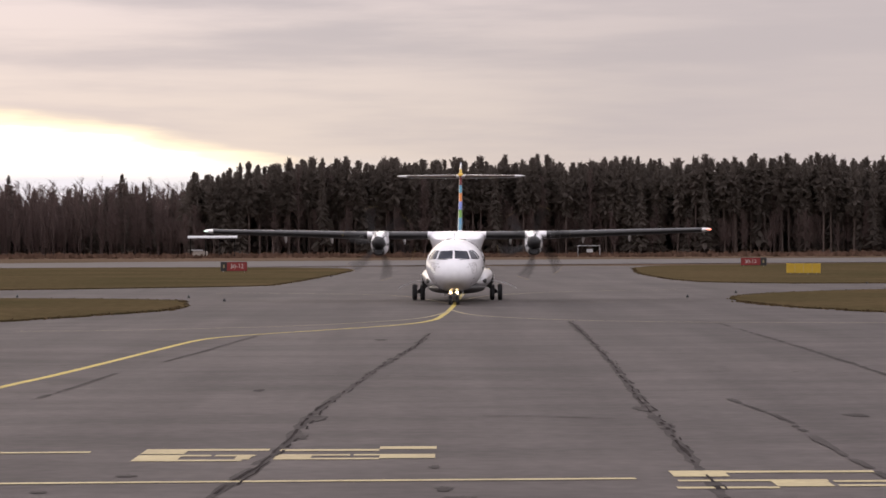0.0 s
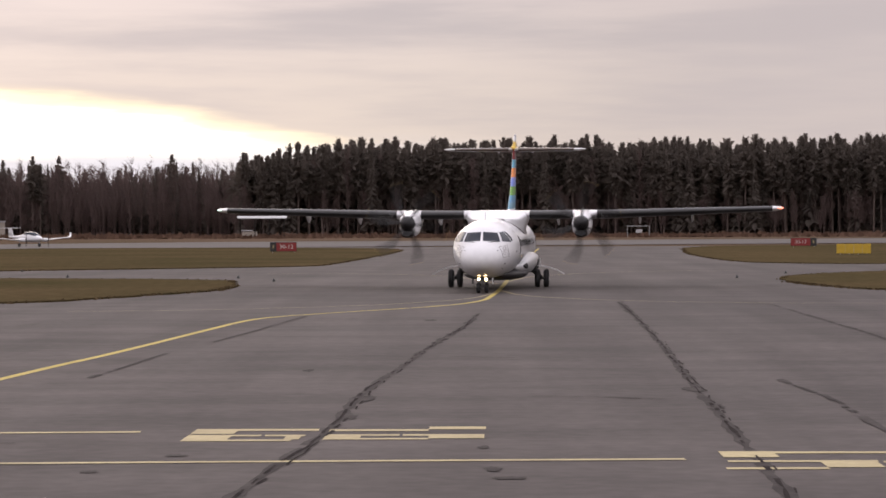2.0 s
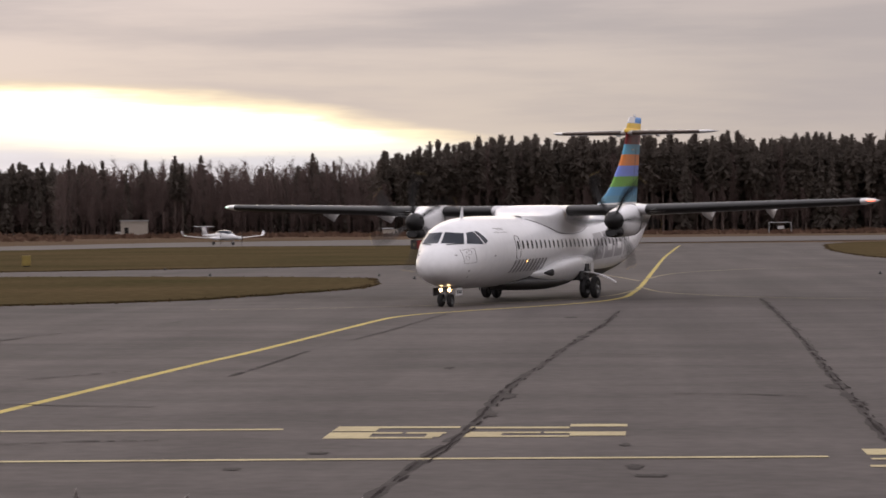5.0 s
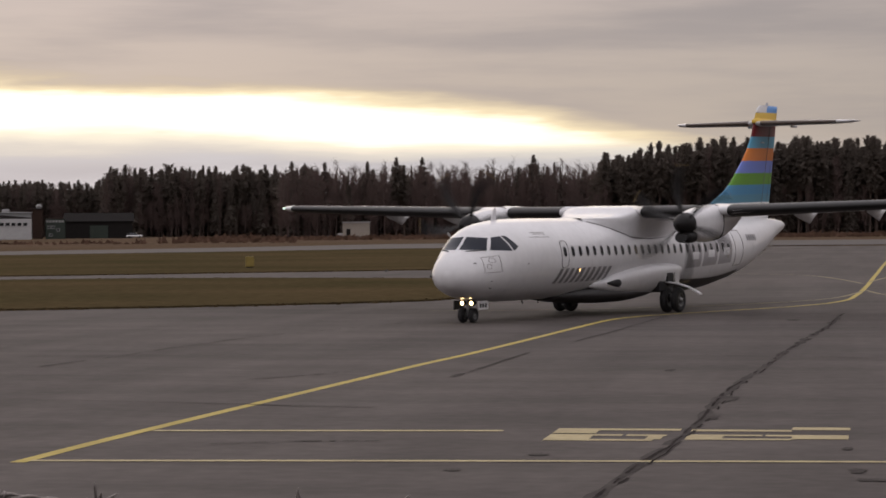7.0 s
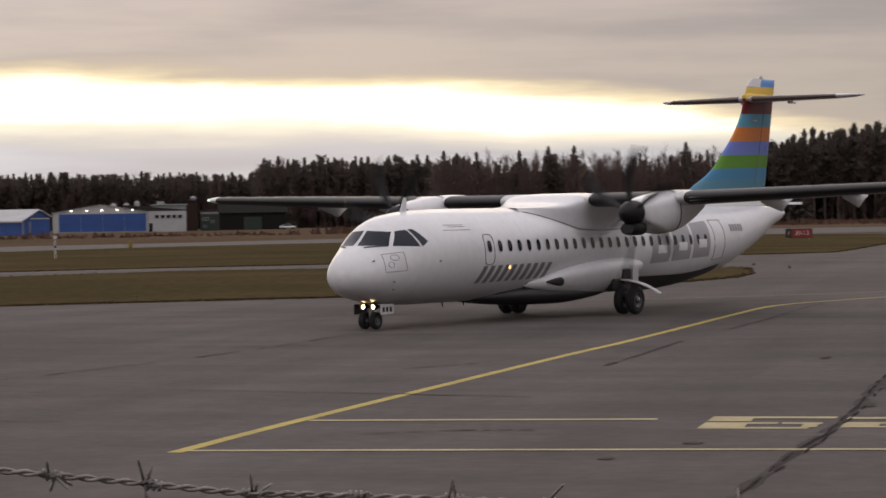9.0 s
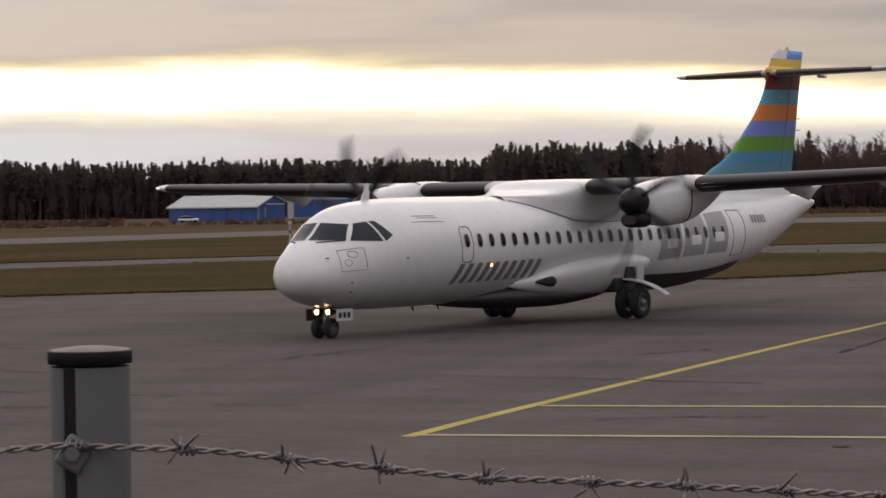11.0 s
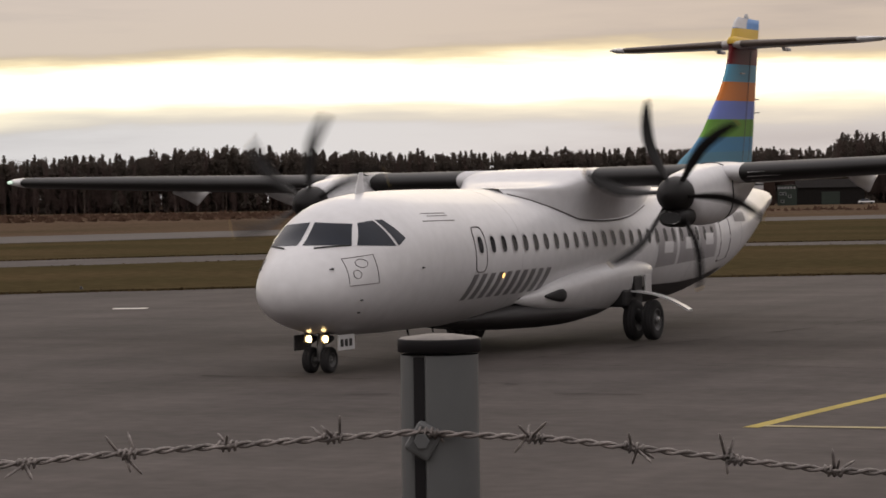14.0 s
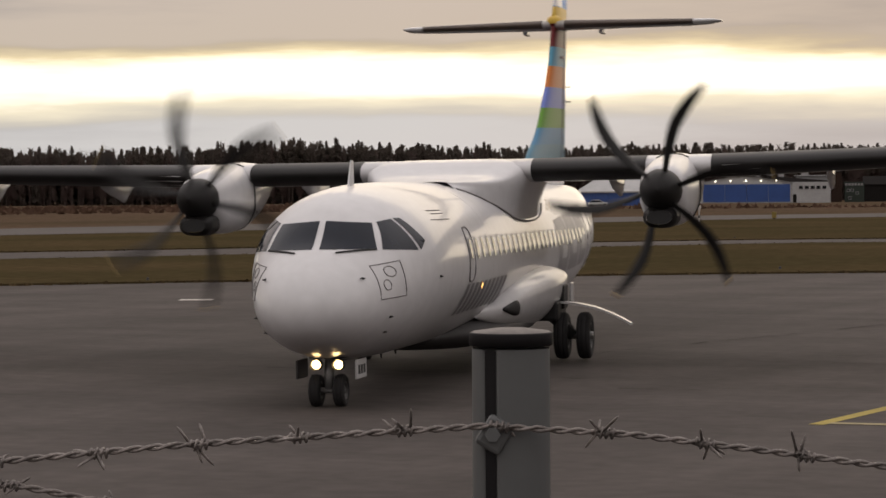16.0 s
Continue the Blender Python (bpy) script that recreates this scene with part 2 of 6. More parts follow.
M = dict(
    asphalt=asphalt_material(),
    runway=mat("runway_asphalt", (0.095, 0.084, 0.079), 0.9, var=0.08, scale=0.03, fine=1.5, spec=0.1),
    grass=mat("autumn_grass", (0.078, 0.056, 0.030), 0.95, var=0.28, scale=0.06, fine=1.6, bump=0.5, col2=(0.049, 0.041, 0.020), spec=0.0),
    field=mat("dry_field", (0.108, 0.073, 0.052), 0.95, var=0.25, scale=0.025, fine=1.2, bump=0.4, col2=(0.073, 0.055, 0.034), stretch=(1, 0.35, 1), spec=0.0),
    blade=mat("grass_blades", (0.098, 0.070, 0.038), 0.9, var=0.2, obj_random=0.2, spec=0.0),
    yellow=mat("yellow_line_paint", (0.378, 0.294, 0.070), 0.7, spec=0.12, var=0.12, scale=0.8, fine=7.0, bump=0.1),
    pale=mat("worn_yellow_paint", (0.392, 0.329, 0.182), 0.75, spec=0.12, var=0.16, scale=0.7, fine=8.0, col2=(0.280, 0.231, 0.133)),
    faded=mat("faded_line_paint", (0.252, 0.210, 0.119), 0.8, spec=0.12, var=0.2, scale=0.25, fine=6.0, col2=(0.161, 0.136, 0.095)),
    tar=mat("tar_seam", (0.046, 0.040, 0.038), 0.9, spec=0.0, var=0.2, scale=1.5, fine=12.0),
    oldtar=mat("weathered_tar", (0.060, 0.052, 0.049), 0.9, spec=0.05, var=0.22, scale=0.9, fine=9.0),
    cap_pale=mat("paler_cap_plastic", (0.20, 0.18, 0.165), 0.7, var=0.2, scale=40, fine=300),
    white=mat("white_aircraft_paint", (0.62, 0.615, 0.625), 0.34, var=0.05, scale=0.5, fine=5.0, coat=0.4, spec=0.3),
    # dark belly colour: holds dirt and the shade under the aircraft
    grime_shade=mat("grimy_shaded_belly_paint", (0.042, 0.040, 0.041), 0.5, var=0.12, scale=0.9, fine=6.0),
    greypaint=mat("grey_marking_paint", (0.16, 0.153, 0.16), 0.4, var=0.05),
    markgrey=mat("light_grey_marking_paint", (0.27, 0.26, 0.265), 0.4, var=0.05),
    tailboot=mat("brown_black_rubber_boot", (0.085, 0.060, 0.046), 0.5, var=0.15, scale=2.0),
    boot=mat("black_rubber_boot", (0.015, 0.014, 0.014), 0.5, spec=0.35, var=0.15, scale=2.0),
    seam=mat("dark_seam", (0.17, 0.155, 0.155), 0.6),
    glass=mat("dark_cockpit_glass", (0.012, 0.016, 0.026), 0.05, var=0.1, spec=0.22),
    cabin=mat("dark_cabin_glass", (0.016, 0.016, 0.019), 0.10, var=0.1, spec=0.25),
    frame_grey=mat("window_rim_metal", (0.50, 0.495, 0.50), 0.4),
    blackblade=mat("black_composite_blade", (0.014, 0.013, 0.013), 0.5, spec=0.2, var=0.1),
    tipyellow=mat("blade_tip_paint", (0.28, 0.19, 0.06), 0.5),
    rubber=mat("tyre_rubber", (0.016, 0.015, 0.016), 0.8, var=0.15),
    rim=mat("dark_wheel_rim", (0.10, 0.10, 0.10), 0.5, metal=0.3, var=0.15),
    steel=mat("gear_leg_steel", (0.30, 0.30, 0.30), 0.4, metal=0.5, var=0.12),
    darkmetal=mat("dark_intake", (0.012, 0.012, 0.013), 0.6),
    fin=fin_material(),
    red=mat("red_sign_face", (0.182, 0.011, 0.010), 0.5, var=0.06),
    black=mat("black_sign_face", (0.010, 0.010, 0.010), 0.6),
    signwhite=mat("sign_lettering", (0.525, 0.490, 0.462), 0.5),
    signyellow=mat("yellow_sign_face", (0.434, 0.280, 0.014), 0.55, var=0.08),
    galv=mat("galvanised_steel", (0.108, 0.112, 0.113), 0.5, metal=0.15, var=0.03, scale=3, fine=60, bump=0.02),
    wire=mat("weathered_wire", (0.289, 0.255, 0.238), 0.5, metal=0.4, var=0.3, scale=60, fine=400, bump=0.2),
    cap=mat("black_plastic_cap", (0.014, 0.013, 0.014), 0.7, var=0.1, spec=0.15),
    bluewall=mat("blue_hangar_sheet", (0.022, 0.070, 0.252), 0.5, var=0.08, scale=0.3, fine=3.0),
    darklens=mat("dark_blue_lens", (0.010, 0.012, 0.022), 0.5),
    whitewall=mat("white_hangar_sheet", (0.385, 0.385, 0.385), 0.6, var=0.08, scale=0.3, fine=2.0),
    roofgrey=mat("grey_roof_sheet", (0.281, 0.274, 0.274), 0.55, var=0.1, scale=0.4),
    roofdark=mat("dark_felt_roof", (0.041, 0.037, 0.036), 0.95, var=0.15, scale=0.4, spec=0.05),
    brownwall=mat("dark_brown_boards", (0.044, 0.028, 0.022), 0.9, var=0.2, spec=0.1),
    fadedsign=mat("faded_marker_yellow", (0.231, 0.168, 0.035), 0.7, var=0.15),
    greywall=mat("grey_plaster_wall", (0.252, 0.252, 0.252), 0.7, var=0.1, scale=0.4),
    darkgreen=mat("dark_green_boards", (0.018, 0.030, 0.021), 0.7, var=0.15),
    darkboard=mat("dark_barn_boards", (0.022, 0.020, 0.019), 0.95, var=0.2, spec=0.05),
    beige=mat("beige_hut_boards", (0.296, 0.259, 0.222), 0.7, var=0.1),
    bark=mat("pine_bark", (0.112, 0.085, 0.075), 0.9, var=0.15, obj_random=0.2, spec=0.0),
    needle=mat("pine_needles", (0.135, 0.113, 0.098), 0.95, var=0.12, scale=0.1, obj_random=0.12, spec=0.0),
    twig=mat("bare_birch_twigs", (0.135, 0.098, 0.09), 0.9, var=0.15, obj_random=0.2, spec=0.0),
    bush=mat("dry_reed", (0.126, 0.078, 0.056), 0.9, var=0.2, obj_random=0.2, spec=0.0),
    lamp=glow("taxi_lamp_glass", (1.0, 0.68, 0.32), 10.0),
    amber=glow("amber_lamp_glass", (1.0, 0.55, 0.18), 3.0),
    green=glow("green_position_lamp", (0.75, 1.0, 0.85), 0.6),
    redlamp=glow("red_position_lamp", (1.0, 0.22, 0.13), 1.6),
    floodlamp=glow("hangar_flood_lamp", (1.0, 0.93, 0.8), 4.0),
)

let_light_through(M["needle"], 0.55)
let_light_through(M["twig"], 0.4)


# ------------------------------------------------------------ mesh helpers
def mesh_ob(name, verts, faces, material, parent=None, smooth=False, label=""):
    me = bpy.data.meshes.new(name)
    me.from_pydata([tuple(v) for v in verts], [], faces)
    mats = material if isinstance(material, (list, tuple)) else [material]
    for m in mats:
        me.materials.append(m)
    if smooth:
        me.polygons.foreach_set("use_smooth", [True] * len(me.polygons))
    me.update()
    ob = new(name, me)
    if parent:
        ob.parent = parent
    if label:
        ob["label"] = label
    return ob


def part(name, bm, material, parent=None, label="", smooth=False):
    me = bpy.data.meshes.new(name)
    bmesh.ops.recalc_face_normals(bm, faces=bm.faces)
    bm.to_mesh(me)
    bm.free()
    me.materials.append(material)
    if smooth:
        me.polygons.foreach_set("use_smooth", [True] * len(me.polygons))
    ob = new(name, me)
    if parent:
        ob.parent = parent
    if label:
        ob["label"] = label
    return ob


def empty(name, m=None):
    ob = new(name)
    if m is not None:
        ob.matrix_world = m
    return ob


def box_bm(x0, x1, y0, y1, z0, z1, bevel=0.0, bm=None):
    bm = bm or bmesh.new()
    vs = [bm.verts.new((x, y, z)) for x in (x0, x1) for y in (y0, y1) for z in (z0, z1)]
    fs = [bm.faces.new([vs[i] for i in q]) for q in ((0, 1, 3, 2), (4, 6, 7, 5), (0, 4, 5, 1), (2, 3, 7, 6), (0, 2, 6, 4), (1, 5, 7, 3))]
    if bevel:
        es = list({e for f in fs for e in f.edges})
        bmesh.ops.bevel(bm, geom=es, offset=bevel, segments=2, affect="EDGES", profile=0.5)
    return bm


def tube_bm(points, radii, sides=10, bm=None, closed_ends=True):
    """A round bar through the points, with a radius at each."""
    bm = bm or bmesh.new()
    pts = [Vector(p) for p in points]
    rings = []
    for i, p in enumerate(pts):
        d = (pts[min(i + 1, len(pts) - 1)] - pts[max(i - 1, 0)]).normalized()
        a = d.cross(Vector((0, 0, 1)))
        if a.length < 0.05:
            a = d.cross(Vector((0, 1, 0)))
        a.normalize()
        b = d.cross(a)
        r = radii[i] if isinstance(radii, (list, tuple)) else radii
        rings.append([bm.verts.new(p + (a * math.cos(2 * math.pi * k / sides) + b * math.sin(2 * math.pi * k / sides)) * r) for k in range(sides)])
    for r0, r1 in zip(rings, rings[1:]):
        for k in range(sides):
            bm.faces.new((r0[k], r0[(k + 1) % sides], r1[(k + 1) % sides], r1[k]))
    if closed_ends:
        bm.faces.new(rings[0])
        bm.faces.new(rings[-1])
    return bm


def loft(rings, closed=True, caps=True):
    """Vertices and faces of a skin over rings of equal length."""
    n = len(rings[0])
    verts = [v for r in rings for v in r]
    faces = []
    for i in range(len(rings) - 1):
        for k in range(n if closed else n - 1):
            a, b = i * n + k, i * n + (k + 1) % n
            faces.append((a, b, b + n, a + n))
    if caps:
        faces.append(tuple(range(n))[::-1])
        faces.append(tuple(range((len(rings) - 1) * n, len(rings) * n)))
    return verts, faces


def spline(xs, ys):
    """Smooth monotone-ish curve through a table, as a function."""
    xs, ys = np.array(xs, float), np.array(ys, float)
    d = np.diff(ys) / np.diff(xs)
    m = np.concatenate([[d[0]], np.where(d[1:] * d[:-1] > 0, 2 * d[1:] * d[:-1] / (d[1:] + d[:-1] + 1e-12), 0), [d[-1]]])

    def f(x):
        i = int(np.clip(np.searchsorted(xs, x) - 1, 0, len(xs) - 2))
        h = xs[i + 1] - xs[i]
        t = min(max((x - xs[i]) / h, 0), 1)
        return float((2 * t**3 - 3 * t**2 + 1) * ys[i] + (t**3 - 2 * t**2 + t) * h * m[i] + (-2 * t**3 + 3 * t**2) * ys[i + 1] + (t**3 - t**2) * h * m[i + 1])
    return f


# ------------------------------------------------------------ ground
def sheet(name, near, far, z, material, label, edge=0.0, step=2.0):
    """A flat sheet between two plan lines with a slightly ragged rim."""
    outline = list(near) + list(far)[::-1]
    pts = []
    for a, b in zip(outline, outline[1:] + outline[:1]):
        a, b = Vector(a), Vector(b)
        n = max(1, int((b - a).length / step))
        for k in range(n):
            p = a.lerp(b, k / n)
            q = noise.noise(Vector((p.x * 0.35, p.y * 0.35, z * 7))) * edge
            q += noise.noise(Vector((p.x * 1.7, p.y * 1.7, 3))) * edge * 0.5
            d = (b - a).normalized()
            pts.append((p.x - d.y * q, p.y + d.x * q))
    bm = bmesh.new()
    vs = [bm.verts.new((x, y, z)) for x, y in pts]
    f = bm.faces.new(vs)
    bmesh.ops.triangulate(bm, faces=[f])
    for f in bm.faces:
        if f.normal.z < 0:
            f.normal_flip()
    if edge:
        base = [bm.verts.new((x, y, -0.02)) for x, y in pts]
        for k in range(len(vs)):
            j = (k + 1) % len(vs)
            bm.faces.new((vs[k], vs[j], base[j], base[k]))
    ob = part(name, bm, material)
    return tagged(ob, label, name.split("_")[0], kind="structure")


def round_line(points, n=12):
    """A plan line smoothed through its corner points."""
    P = [Vector((*p, 0)) for p in points]
    P = [2 * P[0] - P[1]] + P + [2 * P[-1] - P[-2]]
    out = []
    for i in range(1, len(P) - 2):
        for k in range(n):
            t = k / n
            a, b, c, d = P[i - 1:i + 3]
            q = 0.5 * (2 * b + (c - a) * t + (2 * a - 5 * b + 4 * c - d) * t**2 + (3 * b - a - 3 * c + d) * t**3)
            out.append((q.x, q.y))
    out.append((P[-2].x, P[-2].y))
    return out


tagged(part("ground", box_bm(-4000, 4000, -4000, 4500, -0.6, -0.06), M["field"]), "brown and dull green autumn field reaching the woods", "ground", kind="structure")
tagged(part("pavement", box_bm(-210, 260, -60, 345, -0.5, 0.0), M["asphalt"]), "worn grey asphalt apron with cracks and yellow lines", "apron", kind="structure")


def polar(rows, extra=0.0):
    return [(-math.sin(radians(a)) * d, math.cos(radians(a)) * d + extra) for a, d in rows]


RWY_NEAR = [(-26, 450), (-9, 392), (0, 360), (5, 345), (9.5, 330), (14, 306), (18, 288), (21, 276), (26, 246), (28, 237), (34, 214), (42, 185)]
RWY_FAR = [(-26, 600), (-9, 500), (0, 462), (5.5, 450), (10, 420), (14, 370), (18, 343), (21, 331), (26, 293), (28, 282), (34, 258), (42, 225)]
sheet("field_strip", polar(RWY_FAR), polar([(a, 580) for a, d in RWY_FAR]), 0.012, M["field"], "dry brown grass beyond the runway", 0.0, 8.0)
sheet("road_runway", polar(RWY_NEAR), polar(RWY_FAR), 0.02, M["runway"], "long pale grey asphalt runway", 0.0)
ISLANDS = [
    ([(-12.7, 131), (-12.7, 122), (-14.4, 115), (-17.6, 105), (-22, 100), (-28, 96.2), (-37, 90.5), (-45, 83), (-52, 76.5), (-66, 62), (-95, 34), (-130, 4)],
     [(-13.2, 135), (-15, 143), (-24, 147.5), (-36, 150.5), (-48, 147), (-58, 131), (-66, 118), (-73, 107), (-90, 82), (-120, 52), (-150, 25)]),
    ([(-10.1, 292), (-10.3, 262), (-12, 200), (-14, 189), (-22.4, 181), (-29, 176.5), (-42, 167), (-58, 155), (-75, 133), (-83, 121), (-105, 92), (-135, 60)],
     [(-10.2, 300), (-14, 320), (-29, 333), (-55.5, 332), (-73, 303), (-90.5, 279), (-99.6, 247), (-107, 210), (-117, 173), (-136, 147), (-165, 110)]),
    ([(22.4, 312), (19.3, 262), (18.6, 222), (20, 203), (25, 194.5), (32, 193.5), (60, 190), (130, 184), (200, 178)],
     [(24, 322), (30, 340), (47, 352), (62, 366), (110, 388), (170, 400), (200, 402)]),
    ([(15.1, 136), (15.4, 131.5), (16.3, 124), (17.8, 119), (19.3, 114.5), (28, 105), (50, 94), (100, 80), (160, 66)],
     [(15.4, 142), (17.2, 151), (21, 159), (28, 166.5), (45, 172), (100, 172), (160, 168)]),
]
for near, far in ISLANDS:
    sheet("ground_grass", round_line(near), round_line(far), 0.07, M["grass"], "low island of dull green and brown autumn grass", 0.5, 1.5)


def grass_fringe():
    """Ragged tufts along the rims of the grass islands."""
    rnd = random.Random(4)
    V, F = [], []
    lines = [round_line(n) for n, f in ISLANDS] + [round_line(f) for n, f in ISLANDS]
    for li, line in enumerate(lines):
        for a, b in zip(line, line[1:]):
            a, b = Vector(a), Vector(b)
            ln = (b - a).length
            if a.y < 55 or abs(a.x) > 130:
                continue
            for _ in range(int(ln * (9 if a.y < 180 else 4))):
                p = a.lerp(b, rnd.random())
                p = p + Vector((rnd.gauss(0, 0.12), rnd.gauss(0, 0.2)))
                h, w, an = rnd.uniform(0.08, 0.13), rnd.uniform(0.05, 0.16), rnd.uniform(0, 3.14)
                i = len(V)
                dx, dy = math.cos(an) * w, math.sin(an) * w
                V += [(p.x - dx, p.y - dy, 0), (p.x + dx, p.y + dy, 0), (p.x + rnd.gauss(0, 0.05), p.y, h)]
                F.append((i, i + 1, i + 2))
    tagged(mesh_ob("grass_tufts", V, F, M["blade"]), "ragged dry grass tufts along the asphalt edge", "grass", kind="stuff")


grass_fringe()


def ribbon(name, points, width, material, label, z=0.005, ragged=0.0, smooth_line=True, seed=1, gaps=0.0, category="marking"):
    """A painted line or seam on the asphalt."""
    rnd = random.Random(seed)
    pts = [Vector(p) for p in (round_line(points) if smooth_line else points)]
    if ragged:
        fine = []
        for a, b in zip(pts, pts[1:]):
            n = max(1, int((b - a).length / 0.45))
            fine += [a.lerp(b, k / n) for k in range(n)]
        pts = fine + [pts[-1]]
    V, F = [], []
    for i, p in enumerate(pts):
        d = (pts[min(i + 1, len(pts) - 1)] - pts[max(i - 1, 0)]).normalized()
        n = Vector((-d.y, d.x))
        off = 0.0
        w = width
        if ragged:
            off = ragged * (noise.noise(Vector((p.x, p.y * 0.22, seed))) + 0.6 * noise.noise(Vector((p.x, p.y * 0.9, seed + 5))))
            w = width * (0.25 + 1.3 * abs(noise.noise(Vector((p.x * 2, p.y * 0.55, seed + 9)))) + 0.5 * rnd.random())
        V += [(*(p + n * (off + w / 2)), z), (*(p + n * (off - w / 2)), z)]
        if i and rnd.random() >= gaps:
            F.append((2 * i - 2, 2 * i - 1, 2 * i + 1, 2 * i))
    ob = mesh_ob(name, V, F, material)
    for poly in ob.data.polygons:
        if poly.normal.z < 0:
            poly.flip()
    return tagged(ob, label, category, kind="structure")


ribbon("trim_lead_line", [(-10.86, 33.5), (-10.6, 39.2), (-9.55, 56.4), (-9.13, 61.8), (-8.70, 68.8), (-8.20, 77.9), (-7.75, 84.6), (-7.0, 87.9), (-5.7, 90.9), (-2.0, 98.6), (-0.5, 104.8), (0.0, 113), (0.45, 127), (1.1, 155), (2.7, 222), (5.5, 315)], 0.22, M["yellow"], "yellow painted taxi lead line curving over the apron")
ribbon("trim_stand_line", [(-10.75, 33.75), (-4.3, 34.2), (2.5, 34.55)], 0.22, M["pale"], "pale yellow painted stand line", 0.009)
ribbon("trim_stand_line", [(-10.45, 38.85), (-5.2, 39.2)], 0.24, M["pale"], "pale yellow painted stand line", 0.009, smooth_line=False)
ribbon("trim_faded_line", [(0.3, 119), (-1.0, 108), (-3.9, 101), (-7, 97.2), (-11.6, 94.2), (-15, 93.6)], 0.16, M["faded"], "faded thin turning line on the asphalt", 0.008)
ribbon("trim_faded_line", [(0.35, 121), (1.5, 112), (4.8, 105.3), (10, 101.5), (18, 100)], 0.16, M["faded"], "faded thin turning line on the asphalt", 0.008)
ribbon("trim_faded_line", [(0.3, 134), (-1.2, 146), (-3.0, 155), (-7.5, 161), (-14, 164)], 0.18, M["faded"], "faded thin turning line on the asphalt", 0.008)
ribbon("trim_faded_line", [(0.6, 137), (2.0, 150), (4.2, 158), (8.2, 166), (15, 171)], 0.18, M["faded"], "faded thin turning line on the asphalt", 0.008)
DASH = [(-40.9, 66.5), (-40.0, 66.9)]
ribbon("trim_stop_mark", DASH, 0.75, M["signwhite"], "short white painted dash on the asphalt", 0.009, smooth_line=False)


def painted_characters():
    """Stand characters on the apron, worn and no longer legible, as bars."""
    def glyph(bars):
        bm = bmesh.new()
        for x0, x1, y0, y1 in bars:
            vs = [bm.verts.new(p) for p in ((x0, y0, 0.008), (x1, y0, 0.008), (x1, y1, 0.008), (x0, y1, 0.008))]
            bm.faces.new(vs)
        tagged(part("trim_stand_character", bm, M["pale"]), "worn pale yellow painted stand character", "marking", kind="structure")
    glyph([(-4.42, -3.78, 38.80, 39.72), (-3.78, -2.58, 39.38, 39.72), (-4.42, -3.78, 37.5, 38.62), (-3.78, -3.36, 38.36, 38.62), (-3.30, -2.72, 38.36, 38.62), (-3.78, -2.86, 37.5, 37.78), (-2.98, -2.76, 37.78, 38.36)])
    glyph([(-2.42, -1.9, 37.75, 38.68), (-2.42, -0.95, 39.28, 39.62), (-1.9, -1.35, 38.42, 38.68), (-1.3, -0.92, 38.42, 38.68), (-1.9, -0.92, 37.75, 38.0), (-0.92, -0.12, 37.95, 38.68), (-0.95, -0.1, 39.62, 40.12)])
    glyph([(3.02, 3.75, 34.8, 35.7), (3.75, 5.75, 35.36, 35.66), (3.02, 4.95, 34.1, 34.34), (2.92, 4.2, 33.1, 33.36), (4.2, 4.92, 33.36, 34.1), (4.98, 5.7, 33.36, 33.6), (5.0, 5.7, 33.95, 34.2)])


painted_characters()
SEAM = "dark ragged tar-filled crack in the asphalt"
LEFT_SEAM = [(-0.5, 90), (-0.9, 78), (-1.5, 67.5), (-2.0, 56), (-2.35, 48), (-2.45, 40), (-2.75, 33.8), (-3.1, 26)]
RIGHT_SEAM = [(4.9, 103), (4.7, 90), (4.3, 68.7), (3.9, 54.5), (3.7, 45.9), (3.55, 39), (3.4, 33), (3.2, 26)]
for line, w, sd0 in ((LEFT_SEAM, 0.10, 3), (RIGHT_SEAM, 0.11, 5)):
    ribbon("trim_seam", line, w * 2.2, M["oldtar"], "broad weathered tar band along a crack", 0.006, 0.05, seed=sd0, gaps=0.10)
    ribbon("trim_seam", line, w * 0.6, M["tar"], SEAM, 0.012, 0.07, seed=sd0 + 1, gaps=0.35)
    ribbon("trim_seam", [(x + 0.10, y) for x, y in line], w * 0.4, M["tar"], SEAM, 0.014, 0.10, seed=sd0 + 2, gaps=0.6)
ribbon("trim_seam", [(10.4, 100), (10.4, 89), (10.35, 73), (10.2, 60), (10.1, 46)], 0.16, M["oldtar"], SEAM, 0.012, 0.08, seed=12, gaps=0.2)
ribbon("trim_seam", [(5.6, 52), (5.9, 46), (5.8, 40), (5.8, 34), (5.9, 28)], 0.14, M["oldtar"], SEAM, 0.012, 0.10, seed=17, gaps=0.15)
ribbon("trim_seam", [(-6.2, 88), (-6.7, 78), (-7.25, 69)], 0.11, M["oldtar"], SEAM, 0.012, 0.06, seed=21)
ribbon("trim_seam", [(-7.7, 64), (-7.9, 58), (-8.05, 53)], 0.13, M["oldtar"], SEAM, 0.012, 0.06, seed=22, gaps=0.2)
ribbon("trim_seam", [(-13.5, 84), (-16.5, 71), (-17.6, 58), (-19.5, 47)], 0.09, M["oldtar"], SEAM, 0.012, 0.10, seed=31, gaps=0.3)
ribbon("trim_seam", [(-8, 44), (-14, 45.5), (-19, 45), (-25, 47)], 0.09, M["oldtar"], SEAM, 0.012, 0.12, seed=33, gaps=0.3)

